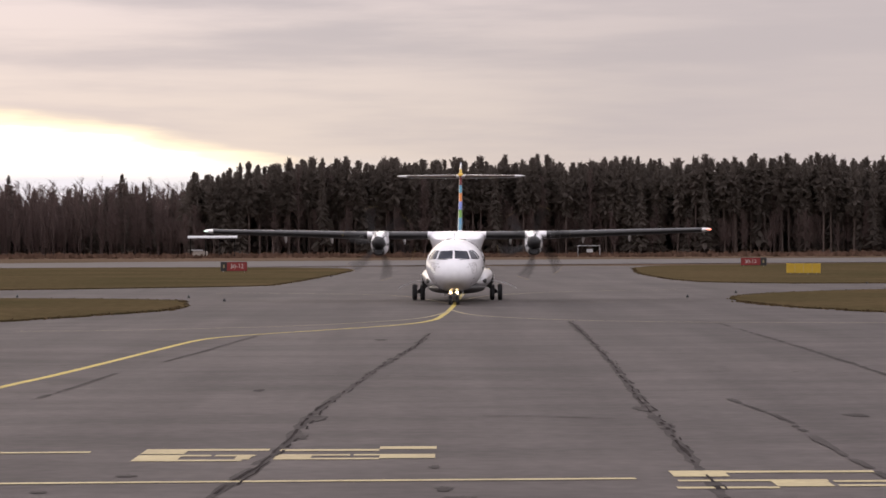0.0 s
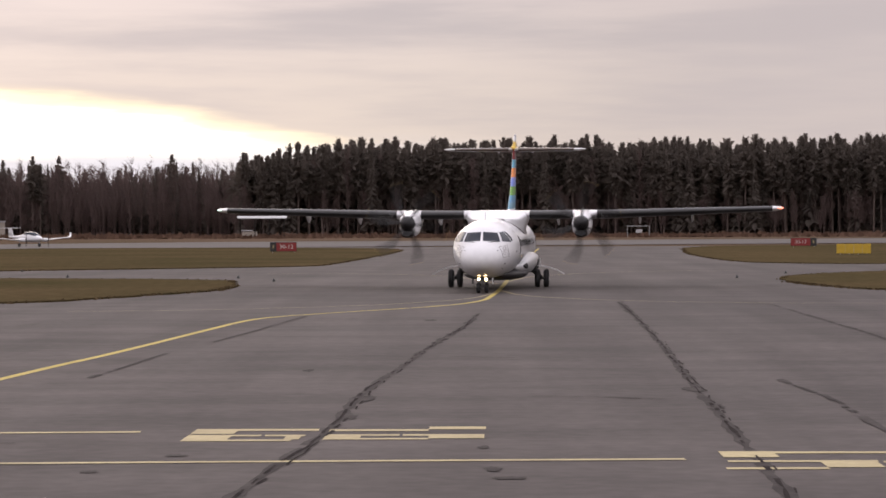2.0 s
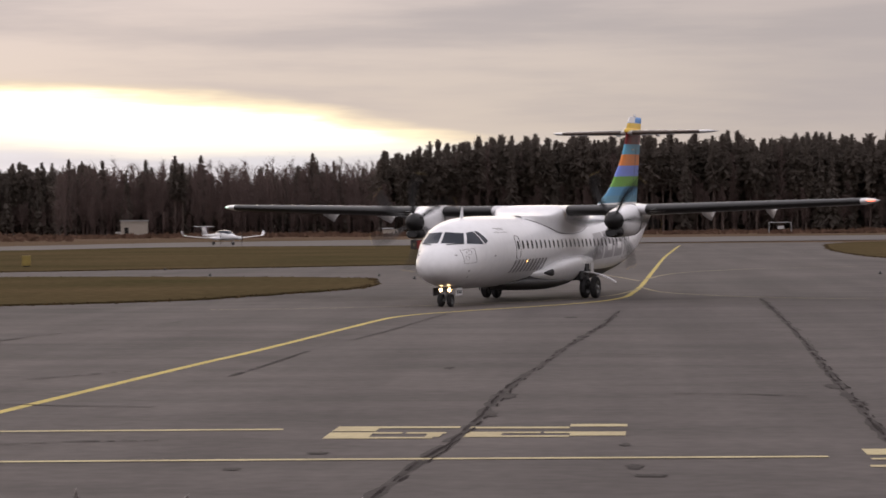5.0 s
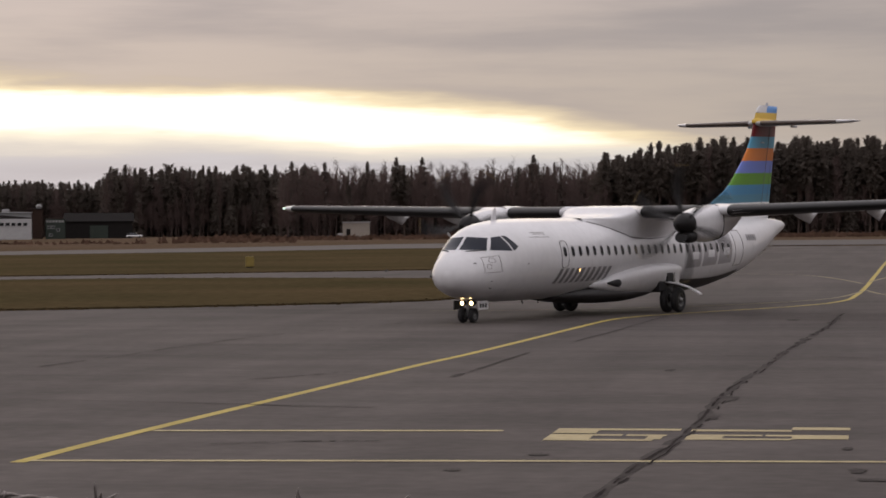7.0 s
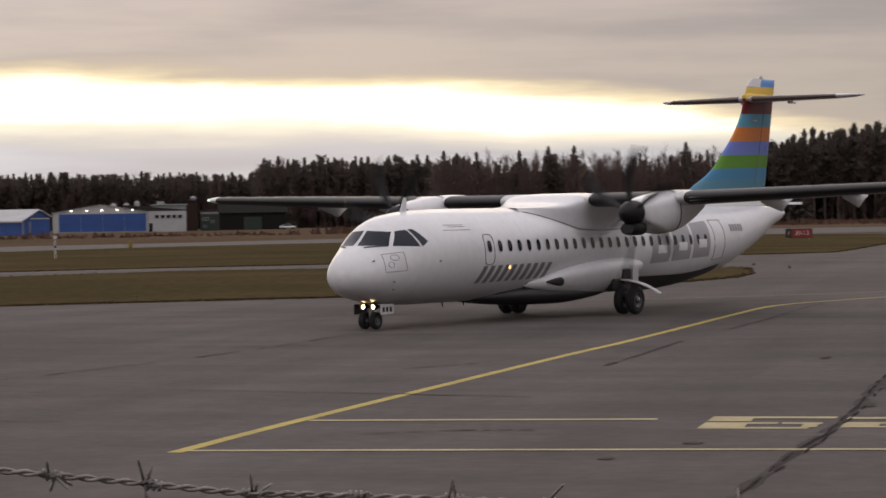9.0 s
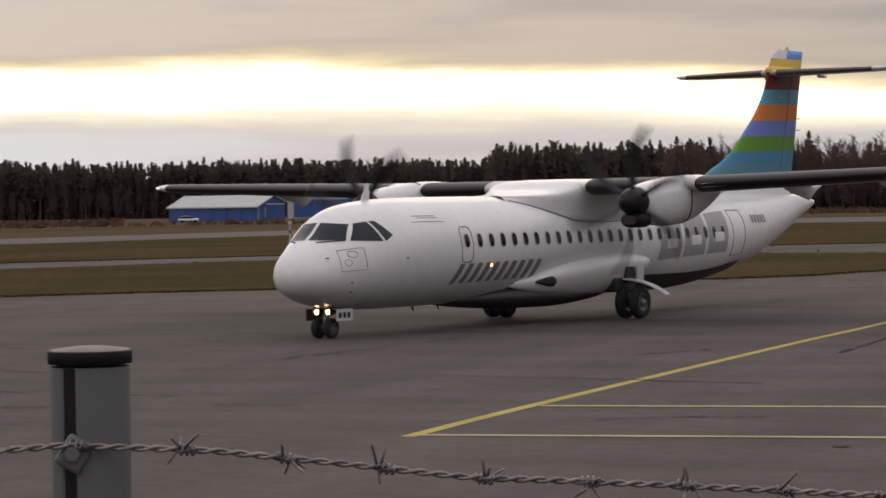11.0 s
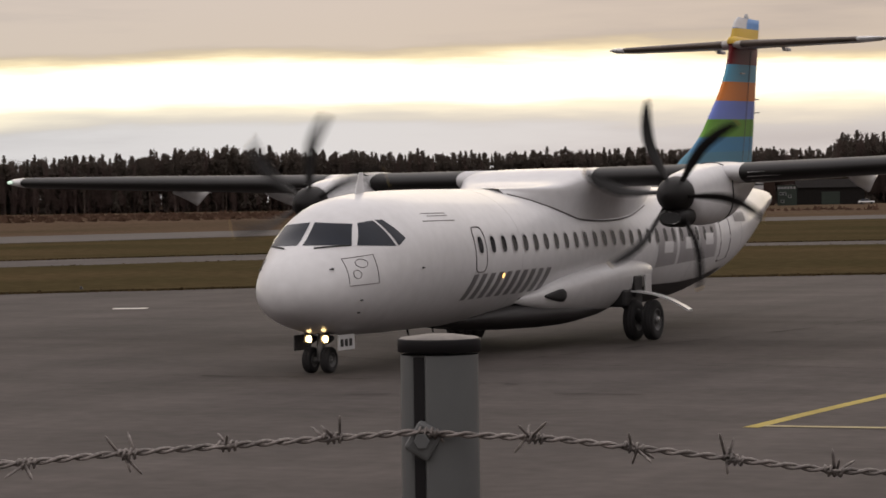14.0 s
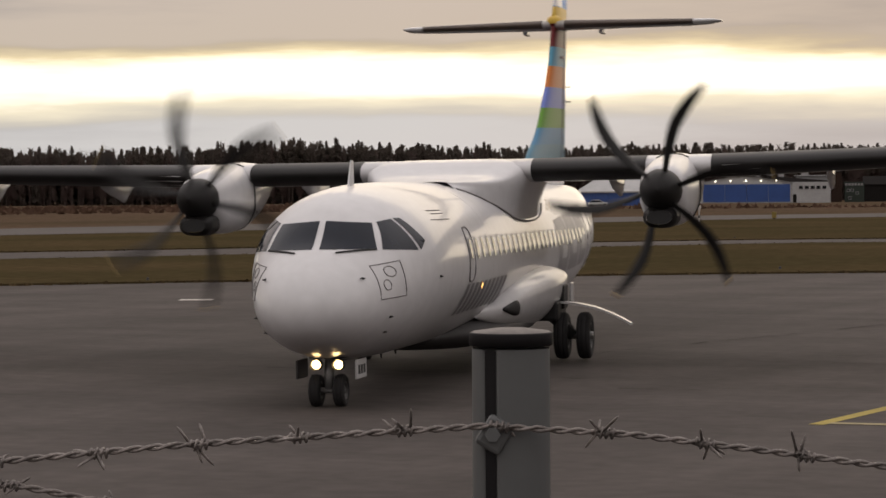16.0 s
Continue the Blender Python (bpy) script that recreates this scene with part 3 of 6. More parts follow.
for k, (x0, y0, x1, y1) in enumerate([(-5.5, 62, 0.5, 60.5), (0.5, 47, 3.0, 46.2), (-9, 36.5, -6.5, 37.2), (-21, 60, -14, 62), (-12, 52, -9.9, 55), (-30, 66, -22, 63), (6, 63, 9.8, 62), (-1.0, 74, 3.8, 73), (-24, 41, -17, 40.2), (-34, 72, -25, 69.5), (-19, 37.5, -14, 38.6), (-27, 54, -20, 52.5), (-15, 66, -9.5, 67)]):
    ribbon("trim_seam", [(x0, y0), ((x0 + x1) / 2, (y0 + y1) / 2 + 0.3), (x1, y1)], 0.10, M["oldtar"], "thin faint crack in the asphalt", 0.012, 0.10, seed=50 + k, gaps=0.3)


def tar_patch(x, y, rx, ry, seed):
    """A small ragged repair patch in the asphalt."""
    rnd = random.Random(seed)
    bm = bmesh.new()
    vs = [bm.verts.new((x + rx * math.cos(a) * (q := rnd.uniform(0.55, 1.1)), y + ry * math.sin(a) * q, 0.010)) for a in (6.2832 * k / 18 for k in range(18))]
    bm.faces.new(vs)
    ob = part("trim_patch", bm, M["oldtar"])
    for f in ob.data.polygons:
        if f.normal.z < 0:
            f.flip()
    tagged(ob, "small dark ragged tar patch in the asphalt", "marking", kind="structure")


for k, (x, y, rx, ry) in enumerate([(-3.83, 55.5, 0.12, 0.5), (-1.95, 84, 0.25, 0.9), (-0.12, 36.4, 0.10, 0.28), (0.0, 33.2, 0.14, 0.4), (-4.2, 35.2, 0.16, 0.22), (-5.0, 32.9, 0.14, 0.2), (3.7, 49, 0.22, 0.9), (3.75, 44.5, 0.16, 0.7), (-2.2, 46.5, 0.20, 0.8), (0.2, 32.0, 0.25, 0.25), (7.3, 47, 0.25, 0.5), (-2.3, 42.2, 0.22, 0.7)]):
    tar_patch(x, y, rx, ry, 80 + k)


# ------------------------------------------------------------ forest
class Batch:
    def __init__(self):
        self.v, self.f, self.m = [], [], []

    def tri(self, a, b, c, k):
        i = len(self.v)
        self.v += [a, b, c]
        self.f.append((i, i + 1, i + 2))
        self.m.append(k)

    def quad(self, a, b, c, d, k):
        i = len(self.v)
        self.v += [a, b, c, d]
        self.f.append((i, i + 1, i + 2, i + 3))
        self.m.append(k)

    def trunk(self, x, y, z0, z1, r0, r1, k, lean=(0, 0), sides=4):
        i = len(self.v)
        for z, r, l in ((z0, r0, 0), (z1, r1, 1)):
            for s in range(sides):
                a = 2 * math.pi * s / sides
                self.v.append((x + lean[0] * l + r * math.cos(a), y + lean[1] * l + r * math.sin(a), z))
        for s in range(sides):
            self.f.append((i + s, i + (s + 1) % sides, i + sides + (s + 1) % sides, i + sides + s))
            self.m.append(k)

    def done(self, name, mats, label):
        ob = mesh_ob(name, self.v, self.f, mats)
        ob.data.polygons.foreach_set("material_index", self.m)
        return tagged(ob, label, "forest", kind="stuff")


def conifer(B, x, y, h, rnd, bare, width, coarse=1.0):
    """A spruce or pine: trunk and whorls of drooping sprays, bare below."""
    lean = (rnd.gauss(0, 0.012 * h), rnd.gauss(0, 0.012 * h))
    B.trunk(x, y, -0.1, h * 0.97, 0.011 * h, 0.02, 0, lean)
    z = h * bare
    pine = bare > 0.4
    while z < h:
        u = (z - h * bare) / (h * (1 - bare))
        if pine:
            R = width * (0.40 + 0.85 * math.sin(math.pi * min(1, 0.15 + 0.72 * u))) * (1 - 0.62 * u**3) * rnd.uniform(0.7, 1.2)
        else:
            R = width * (1.0 - u) ** (0.85 if coarse < 1.2 else 0.7) * rnd.uniform(0.75, 1.2) + 0.12
        n = 9 if not pine else 12
        a0 = rnd.uniform(0, 6.28)
        cx, cy = x + lean[0] * z / h, y + lean[1] * z / h
        for k in range(n):
            a = a0 + 6.283 * k / n + rnd.gauss(0, 0.25)
            r = R * rnd.uniform(0.6, 1.15)
            dz = rnd.uniform(-0.75, -0.25) * r if not pine else rnd.uniform(-0.75, 0.6) * r
            w = r * (rnd.uniform(0.16, 0.28) if not pine else rnd.uniform(0.10, 0.22))
            if u > 0.78:   # the leading shoots point up
                dz, r = rnd.uniform(0.3, 1.3) * r, r * 0.75
            ca, sa = math.cos(a), math.sin(a)
            tip = (cx + ca * r, cy + sa * r, z + dz)
            m1 = (cx + ca * r * 0.55 - sa * w, cy + sa * r * 0.55 + ca * w, z + dz * 0.3 - 0.25)
            m2 = (cx + ca * r * 0.55 + sa * w, cy + sa * r * 0.55 - ca * w, z + dz * 0.3 - 0.25)
            B.quad((cx, cy, z + 0.35), m1, tip, m2, 1)
            B.tri((cx, cy, z + 0.45), tip, (cx + ca * r * 0.5, cy + sa * r * 0.5, z + dz - (0.4 if not pine else 0.15) - 0.25 * rnd.random()), 1)
        z += coarse * (0.62 if not pine else 0.60) * rnd.uniform(0.75, 1.25) * (0.65 + 0.5 * (1 - u))
    if not pine:
        B.tri((x + lean[0] - 0.10, y + lean[1], h - 0.7), (x + lean[0] + 0.10, y + lean[1], h - 0.7), (x + lean[0], y + lean[1], h + 0.10), 1)


def bare_tree(B, x, y, h, rnd):
    """A leafless birch or aspen with a fine haze of twigs."""
    B.trunk(x, y, -0.1, h * 0.9, 0.010 * h, 0.02, 2, (rnd.gauss(0, 0.3), 0))
    for _ in range(64):
        z = h * rnd.uniform(0.25, 0.95)
        a = rnd.uniform(0, 6.28)
        ln = h * 0.17 * rnd.uniform(0.5, 1.2) * (1.15 - z / h)
        tx, ty, tz = x + math.cos(a) * ln, y + math.sin(a) * ln, z + ln * rnd.uniform(0.8, 1.8)
        w = 0.045
        B.tri((x - w, y, z), (x + w, y, z), (tx, ty, tz), 2)
        for _ in range(4):
            f = rnd.uniform(0.3, 1)
            px, py, pz = x + (tx - x) * f, y + (ty - y) * f, z + (tz - z) * f
            b = rnd.uniform(0, 6.28)
            l2 = rnd.uniform(0.5, 1.5)
            B.tri((px - 0.03, py, pz), (px + 0.03, py, pz + 0.04), (px + math.cos(b) * l2, py + math.sin(b) * l2, pz + l2 * rnd.uniform(0.3, 1.3)), 2)


def forest(name, az0, az1, dist, rows, gap, h0, mix, label, seed, bare=(0.05, 0.55), hfun=None, backh=1.0, back_pine=0.4):
    rnd = random.Random(seed)
    B = Batch()
    for r in range(rows):
        d = dist + r * gap * 1.6
        n = int(radians(az1 - az0) * d / gap)
        for k in range(n):
            az = az0 + (az1 - az0) * (k + rnd.uniform(-0.45, 0.45)) / n
            dd = d + rnd.uniform(-2.5, 2.5)
            x, y = -math.sin(radians(az)) * dd, math.cos(radians(az)) * dd
            back = r >= rows - 4
            big = 1 + 0.07 * noise.noise(Vector((az * 1.3, r * 0.4, seed)))
            h = h0 * big * rnd.uniform(0.85, 1.0) * (hfun(az) if hfun else 1)
            kind = rnd.random()
            if back and rnd.random() < back_pine:
                conifer(B, x, y, h * rnd.uniform(0.90, 1.0) * backh, rnd, rnd.uniform(0.41, 0.5), h * 0.14, 1.2)
            elif back:
                conifer(B, x, y, h * rnd.uniform(0.86, 1.0) * backh, rnd, 0.02, h * 0.15, 1.25)
            elif kind < mix[0]:
                bare_tree(B, x, y, h * rnd.uniform(0.85, 1.0), rnd)
            elif kind < mix[0] + mix[1]:
                conifer(B, x, y, h, rnd, rnd.uniform(0.42, bare[1]), h * 0.095)
            elif r < 3 and rnd.random() < 0.3:
                bare_tree(B, x, y, h * rnd.uniform(0.55, 0.85), rnd)
            else:
                conifer(B, x, y, h * rnd.uniform(0.82, 1.0), rnd, bare[0] + rnd.uniform(0, 0.12), h * 0.13)
    # saplings and leafless brush under the first trunks
    for _ in range(int(radians(az1 - az0) * dist / gap * 1.6)):
        az, dd = rnd.uniform(az0, az1), dist + rnd.uniform(-4, 3)
        bare_tree(B, -math.sin(radians(az)) * dd, math.cos(radians(az)) * dd, h0 * rnd.uniform(0.22, 0.55), rnd)
    return B.done(name, [M["bark"], M["needle"], M["twig"]], label)


def step_down(az):
    return 1.0 if az < 3.2 else max(0.80, 1.0 - (az - 3.2) * 0.07)


def knoll(az):
    return 1.0 + 0.14 * math.exp(-((az - 29.1) / 2.0) ** 2)


forest("pine_forest", -17, 5.6, 640, 11, 2.3, 23.6, (0.03, 0.66), "tall dark pine and spruce forest edge with bare trunks", 1, hfun=step_down)
forest("mixed_forest", 5.2, 12.4, 690, 10, 2.3, 20.6, (0.72, 0.06), "leafless birches and dark spruces at the wood's edge", 2, backh=0.86, back_pine=0.15)
forest("spruce_forest", 11.6, 16.2, 775, 9, 2.2, 20.6, (0.22, 0.55), "dark spruce forest edge with some bare birches", 3)
forest("distant_forest", 15.8, 44, 815, 8, 2.2, 17.8, (0.26, 0.58), "low distant dark forest behind the hangars", 5, hfun=knoll, back_pine=0.5)


def field_scrub():
    """Dry reeds and low bushes in front of the woods."""
    rnd = random.Random(9)
    V, F = [], []
    for _ in range(7000):
        az = rnd.uniform(-14, 40)
        d = rnd.uniform(540, 640) if az < 12 else rnd.uniform(470, 700) - (az - 12) * 1.5
        if 14.5 < az < 24 and d > 490:
            continue
        x, y = -math.sin(radians(az)) * d, math.cos(radians(az)) * d
        h = rnd.uniform(0.3, 1.3) * (0.6 + 0.9 * abs(noise.noise(Vector((az * 0.8, d * 0.02, 1)))))
        w = rnd.uniform(0.2, 0.9)
        i = len(V)
        V += [(x - w, y, -0.06), (x + w, y + rnd.uniform(-0.5, 0.5), -0.06), (x + rnd.gauss(0, 0.3), y, h), (x + rnd.gauss(0, 0.6), y, h * 0.8)]
        F += [(i, i + 1, i + 2), (i, i + 1, i + 3)]
    tagged(mesh_ob("reed_scrub", V, F, M["bush"]), "low dry reddish reeds and scrub on the field", "scrub", kind="stuff")


field_scrub()
# ------------------------------------------------------------ the airliner
# own space: X to its starboard, Y ahead, Z up, origin on the ground under the main wheels
FUS = [  # y, bottom, top, half width, height of widest point
    (12.22, 1.34, 1.52, 0.07, 1.43), (12.12, 1.15, 1.74, 0.36, 1.44), (11.92, 1.00, 1.97, 0.60, 1.45), (11.6, 0.87, 2.19, 0.81, 1.48), (11.28, 0.78, 2.38, 0.95, 1.53),
    (10.90, 0.71, 2.70, 1.07, 1.62), (10.65, 0.68, 2.87, 1.14, 1.69), (10.25, 0.66, 3.03, 1.25, 1.78), (9.90, 0.63, 3.11, 1.34, 1.84), (9.3, 0.61, 3.18, 1.41, 1.90),
    (8.5, 0.60, 3.23, 1.44, 1.93), (7.0, 0.60, 3.26, 1.45, 1.94), (-4.5, 0.60, 3.27, 1.45, 1.94), (-6.0, 0.68, 3.27, 1.44, 1.97), (-7.2, 0.83, 3.27, 1.40, 2.05),
    (-8.85, 1.08, 3.27, 1.28, 2.18), (-10.6, 1.50, 3.26, 1.02, 2.40), (-12.5, 2.10, 3.25, 0.66, 2.68), (-13.4, 2.42, 3.23, 0.46, 2.83), (-14.5, 2.72, 3.15, 0.22, 2.94), (-15.0, 2.90, 3.04, 0.06, 2.97)]
_tab = np.array(FUS)[::-1]
f_bot, f_top, f_wid, f_mid = [spline(_tab[:, 0], _tab[:, k]) for k in (1, 2, 3, 4)]


def fus_pt(y, ang, out=0.0):
    """Skin point at station y; ang 0 is port side, 90 the top, 180 starboard, 270 the bottom."""
    a = radians(ang)
    c, s = math.cos(a), math.sin(a)
    h = (f_top(y) - f_mid(y)) if s > 0 else (f_mid(y) - f_bot(y))
    return Vector((-c * (f_wid(y) + out), y, f_mid(y) + s * (h + out)))


def fus_y(x, z):
    """Station of the nose skin where it has this x and z."""
    lo, hi = 8.0, 12.21
    for _ in range(40):
        y = (lo + hi) / 2
        h = (f_top(y) - f_mid(y)) if z > f_mid(y) else (f_mid(y) - f_bot(y))
        if (x / f_wid(y)) ** 2 + ((z - f_mid(y)) / h) ** 2 < 1:
            lo = y
        else:
            hi = y
    return lo


def fus_side(y, z, side, out=0.0):
    """Skin point at station y and height z on one side (-1 port, 1 starboard)."""
    h = (f_top(y) - f_mid(y)) if z > f_mid(y) else (f_mid(y) - f_bot(y))
    c = math.sqrt(max(0.0, 1 - ((z - f_mid(y)) / h) ** 2))
    return Vector((side * (c * f_wid(y) + out), y, z))


def patch(name, fn, corners, material, parent, label="", n=8):
    """A thin curved panel over the skin between four corners, with an edge."""
    a, b, c, d = [Vector((*p, 0)) for p in corners]
    rings = [[fn(*(a.lerp(b, i / n).lerp(d.lerp(c, i / n), j / n)).xy) for i in range(n + 1)] for j in range(n + 1)]
    V = [p for r in rings for p in r]
    F = [(j * (n + 1) + i, j * (n + 1) + i + 1, (j + 1) * (n + 1) + i + 1, (j + 1) * (n + 1) + i) for j in range(n) for i in range(n)]
    return mesh_ob(name, V, F, material, parent, True, label)


def round_patch(name, side, y, z, ry, rz, out, material, parent, label="", power=2.6, n=16):
    """A thin rounded disc lying on the fuselage side."""
    V = [fus_side(y, z, side, out)]
    for k in range(n):
        a = 2 * math.pi * k / n
        c, s = math.cos(a), math.sin(a)
        V.append(fus_side(y + ry * math.copysign(abs(c) ** (2 / power), c), z + rz * math.copysign(abs(s) ** (2 / power), s), side, out))
    F = [(0, 1 + k, 1 + (k + 1) % n) for k in range(n)]
    return mesh_ob(name, V, F, material, parent, True, label)


def airfoil(le, chord, thick, z, x, n=10, camber=0.0):
    """Ring of one wing section: from the trailing edge over the top to the nose and back below."""
    pts = []
    for k in range(2 * n):
        t = math.pi * k / n
        u = 0.5 * (1 + math.cos(t))
        prof = 5.2 * (0.2969 * math.sqrt(u + 1e-9) - 0.126 * u - 0.3516 * u**2 + 0.2843 * u**3 - 0.1036 * u**4) * 1.92
        pts.append(Vector((x, le - u * chord, z + math.copysign(prof * thick / 2, math.sin(t) + 1e-9) + camber * math.sin(math.pi * u))))
    return pts


def superloft(rows, power=2.4, n=24):
    """Rings of rounded sections from (y, bottom, top, half width, x centre)."""
    rings = []
    for y, b, t, w, cx in rows:
        ring = []
        for k in range(n):
            a = 2 * math.pi * k / n
            c, s = math.cos(a), math.sin(a)
            ring.append(Vector((cx + w * math.copysign(abs(c) ** (2 / power), c), y, (b + t) / 2 + (t - b) / 2 * math.copysign(abs(s) ** (2 / power), s))))
        rings.append(ring)
    return rings


def smooth_rows(rows, n):
    """More stations between the given ones."""
    tab = np.array(sorted(rows))
    fs = [spline(tab[:, 0], tab[:, k]) for k in range(1, tab.shape[1])]
    return [(y, *[f(y) for f in fs]) for y in np.linspace(tab[-1, 0], tab[0, 0], n)]


def wheel_part(name, r, w, parent, x, y, z):
    """A wheel turning about X: rim with hub, and a rounded tyre as its child."""
    def ring(prof, n=28):
        V, F = [], []
        for px, pr in prof:
            for k in range(n):
                a = 2 * math.pi * k / n
                V.append((px, pr * math.cos(a), pr * math.sin(a)))
        m = len(prof)
        for i in range(m - 1):
            for k in range(n):
                F.append((i * n + k, i * n + (k + 1) % n, (i + 1) * n + (k + 1) % n, (i + 1) * n + k))
        return V, F
    h = w / 2
    V, F = ring([(-h * 0.75, 0.02), (-h * 0.8, r * 0.18), (-h * 0.45, r * 0.22), (-h * 0.5, r * 0.46), (-h * 0.85, r * 0.5), (-h * 0.85, r * 0.56), (h * 0.85, r * 0.56), (h * 0.85, r * 0.5), (h * 0.5, r * 0.46), (h * 0.45, r * 0.22), (h * 0.8, r * 0.18), (h * 0.75, 0.02)])
    wh = mesh_ob(name, V, F, M["rim"], parent, True)
    wh.location = (x, y, z)
    V, F = ring([(-h * 0.8, r * 0.52), (-h, r * 0.66), (-h * 0.98, r * 0.84), (-h * 0.8, r * 0.95), (-h * 0.45, r * 0.995), (-h * 0.42, r * 0.98), (-h * 0.36, r * 0.98), (-h * 0.33, r), (h * 0.33, r), (h * 0.36, r * 0.98), (h * 0.42, r * 0.98), (h * 0.45, r * 0.995), (h * 0.8, r * 0.95), (h * 0.98, r * 0.84), (h, r * 0.66), (h * 0.8, r * 0.52)])
    mesh_ob("tyre", V, F, M["rubber"], wh, True, "black rubber tyre")
    return wh


WHEELS, PROPS = [], []
HUB = (4.06, 3.45, 3.05)


def propeller(parent, sx):
    """Six curved blades on a dark spinner; turns about Y."""
    prof = [(0.44, 0.0), (0.42, 0.08), (0.34, 0.18), (0.2, 0.275), (0.02, 0.335), (-0.18, 0.365), (-0.26, 0.365), (-0.27, 0.0)]
    n = 24
    V = [(r * math.cos(6.2832 * k / n), y, r * math.sin(6.2832 * k / n)) for y, r in prof for k in range(n)]
    F = [(i * n + k, i * n + (k + 1) % n, (i + 1) * n + (k + 1) % n, (i + 1) * n + k) for i in range(len(prof) - 1) for k in range(n)]
    sp = mesh_ob("propeller", V, F, M["blackblade"], parent, True, "black spinner with six curved blades")
    sp.location = (sx * HUB[0], HUB[1], HUB[2])
    stations = []
    for i in range(13):
        u = i / 12
        r = 0.24 + u * 1.725
        chord = float(np.interp(u, [0, 0.12, 0.3, 0.6, 0.8, 0.93, 1], [0.11, 0.15, 0.225, 0.25, 0.215, 0.14, 0.05]))
        sweep = 0.12 * math.sin(math.pi * u * 0.95) - 0.20 * max(0, u - 0.45) ** 1.5 * 2.0
        tw = radians(62 - 44 * u)
        stations.append((r, chord, sweep, tw, 0.05 * (1 - u) + 0.012))
    def blade_rings(st):
        rings = []
        for r, c, s_, tw, th in st:
            ring = []
            for k in range(10):
                a = 2 * math.pi * k / 10
                lx, ly = c / 2 * math.cos(a), th / 2 * math.sin(a)
                ring.append(Vector((s_ + lx * math.cos(tw) - ly * math.sin(tw), lx * math.sin(tw) + ly * math.cos(tw), r)))
            rings.append(ring)
        return rings
    V, F = loft(blade_rings(stations[:12] + [tuple(0.55 * np.array(stations[11]) + 0.45 * np.array(stations[12]))]))
    bl = mesh_ob("blade", V, F, M["blackblade"], sp, True)
    tipst = [tuple(0.55 * np.array(stations[11]) + 0.45 * np.array(stations[12])), stations[12]]
    V2, F2 = loft(blade_rings(tipst))
    tip_me = mesh_ob("blade_tip", V2, F2, M["tipyellow"], sp, True, "worn yellow blade tip")
    for k in range(6):
        m = pose(0, 0, 0, 0, 60 * k, 0)
        if k == 0:
            continue
        for src, nm in ((bl, "blade"), (tip_me, "blade_tip")):
            o = new(nm, src.data)
            o.parent = sp
            o.matrix_basis = m
            if nm == "blade_tip":
                o["label"] = "worn yellow blade tip"
    PROPS.append((sp, sx))


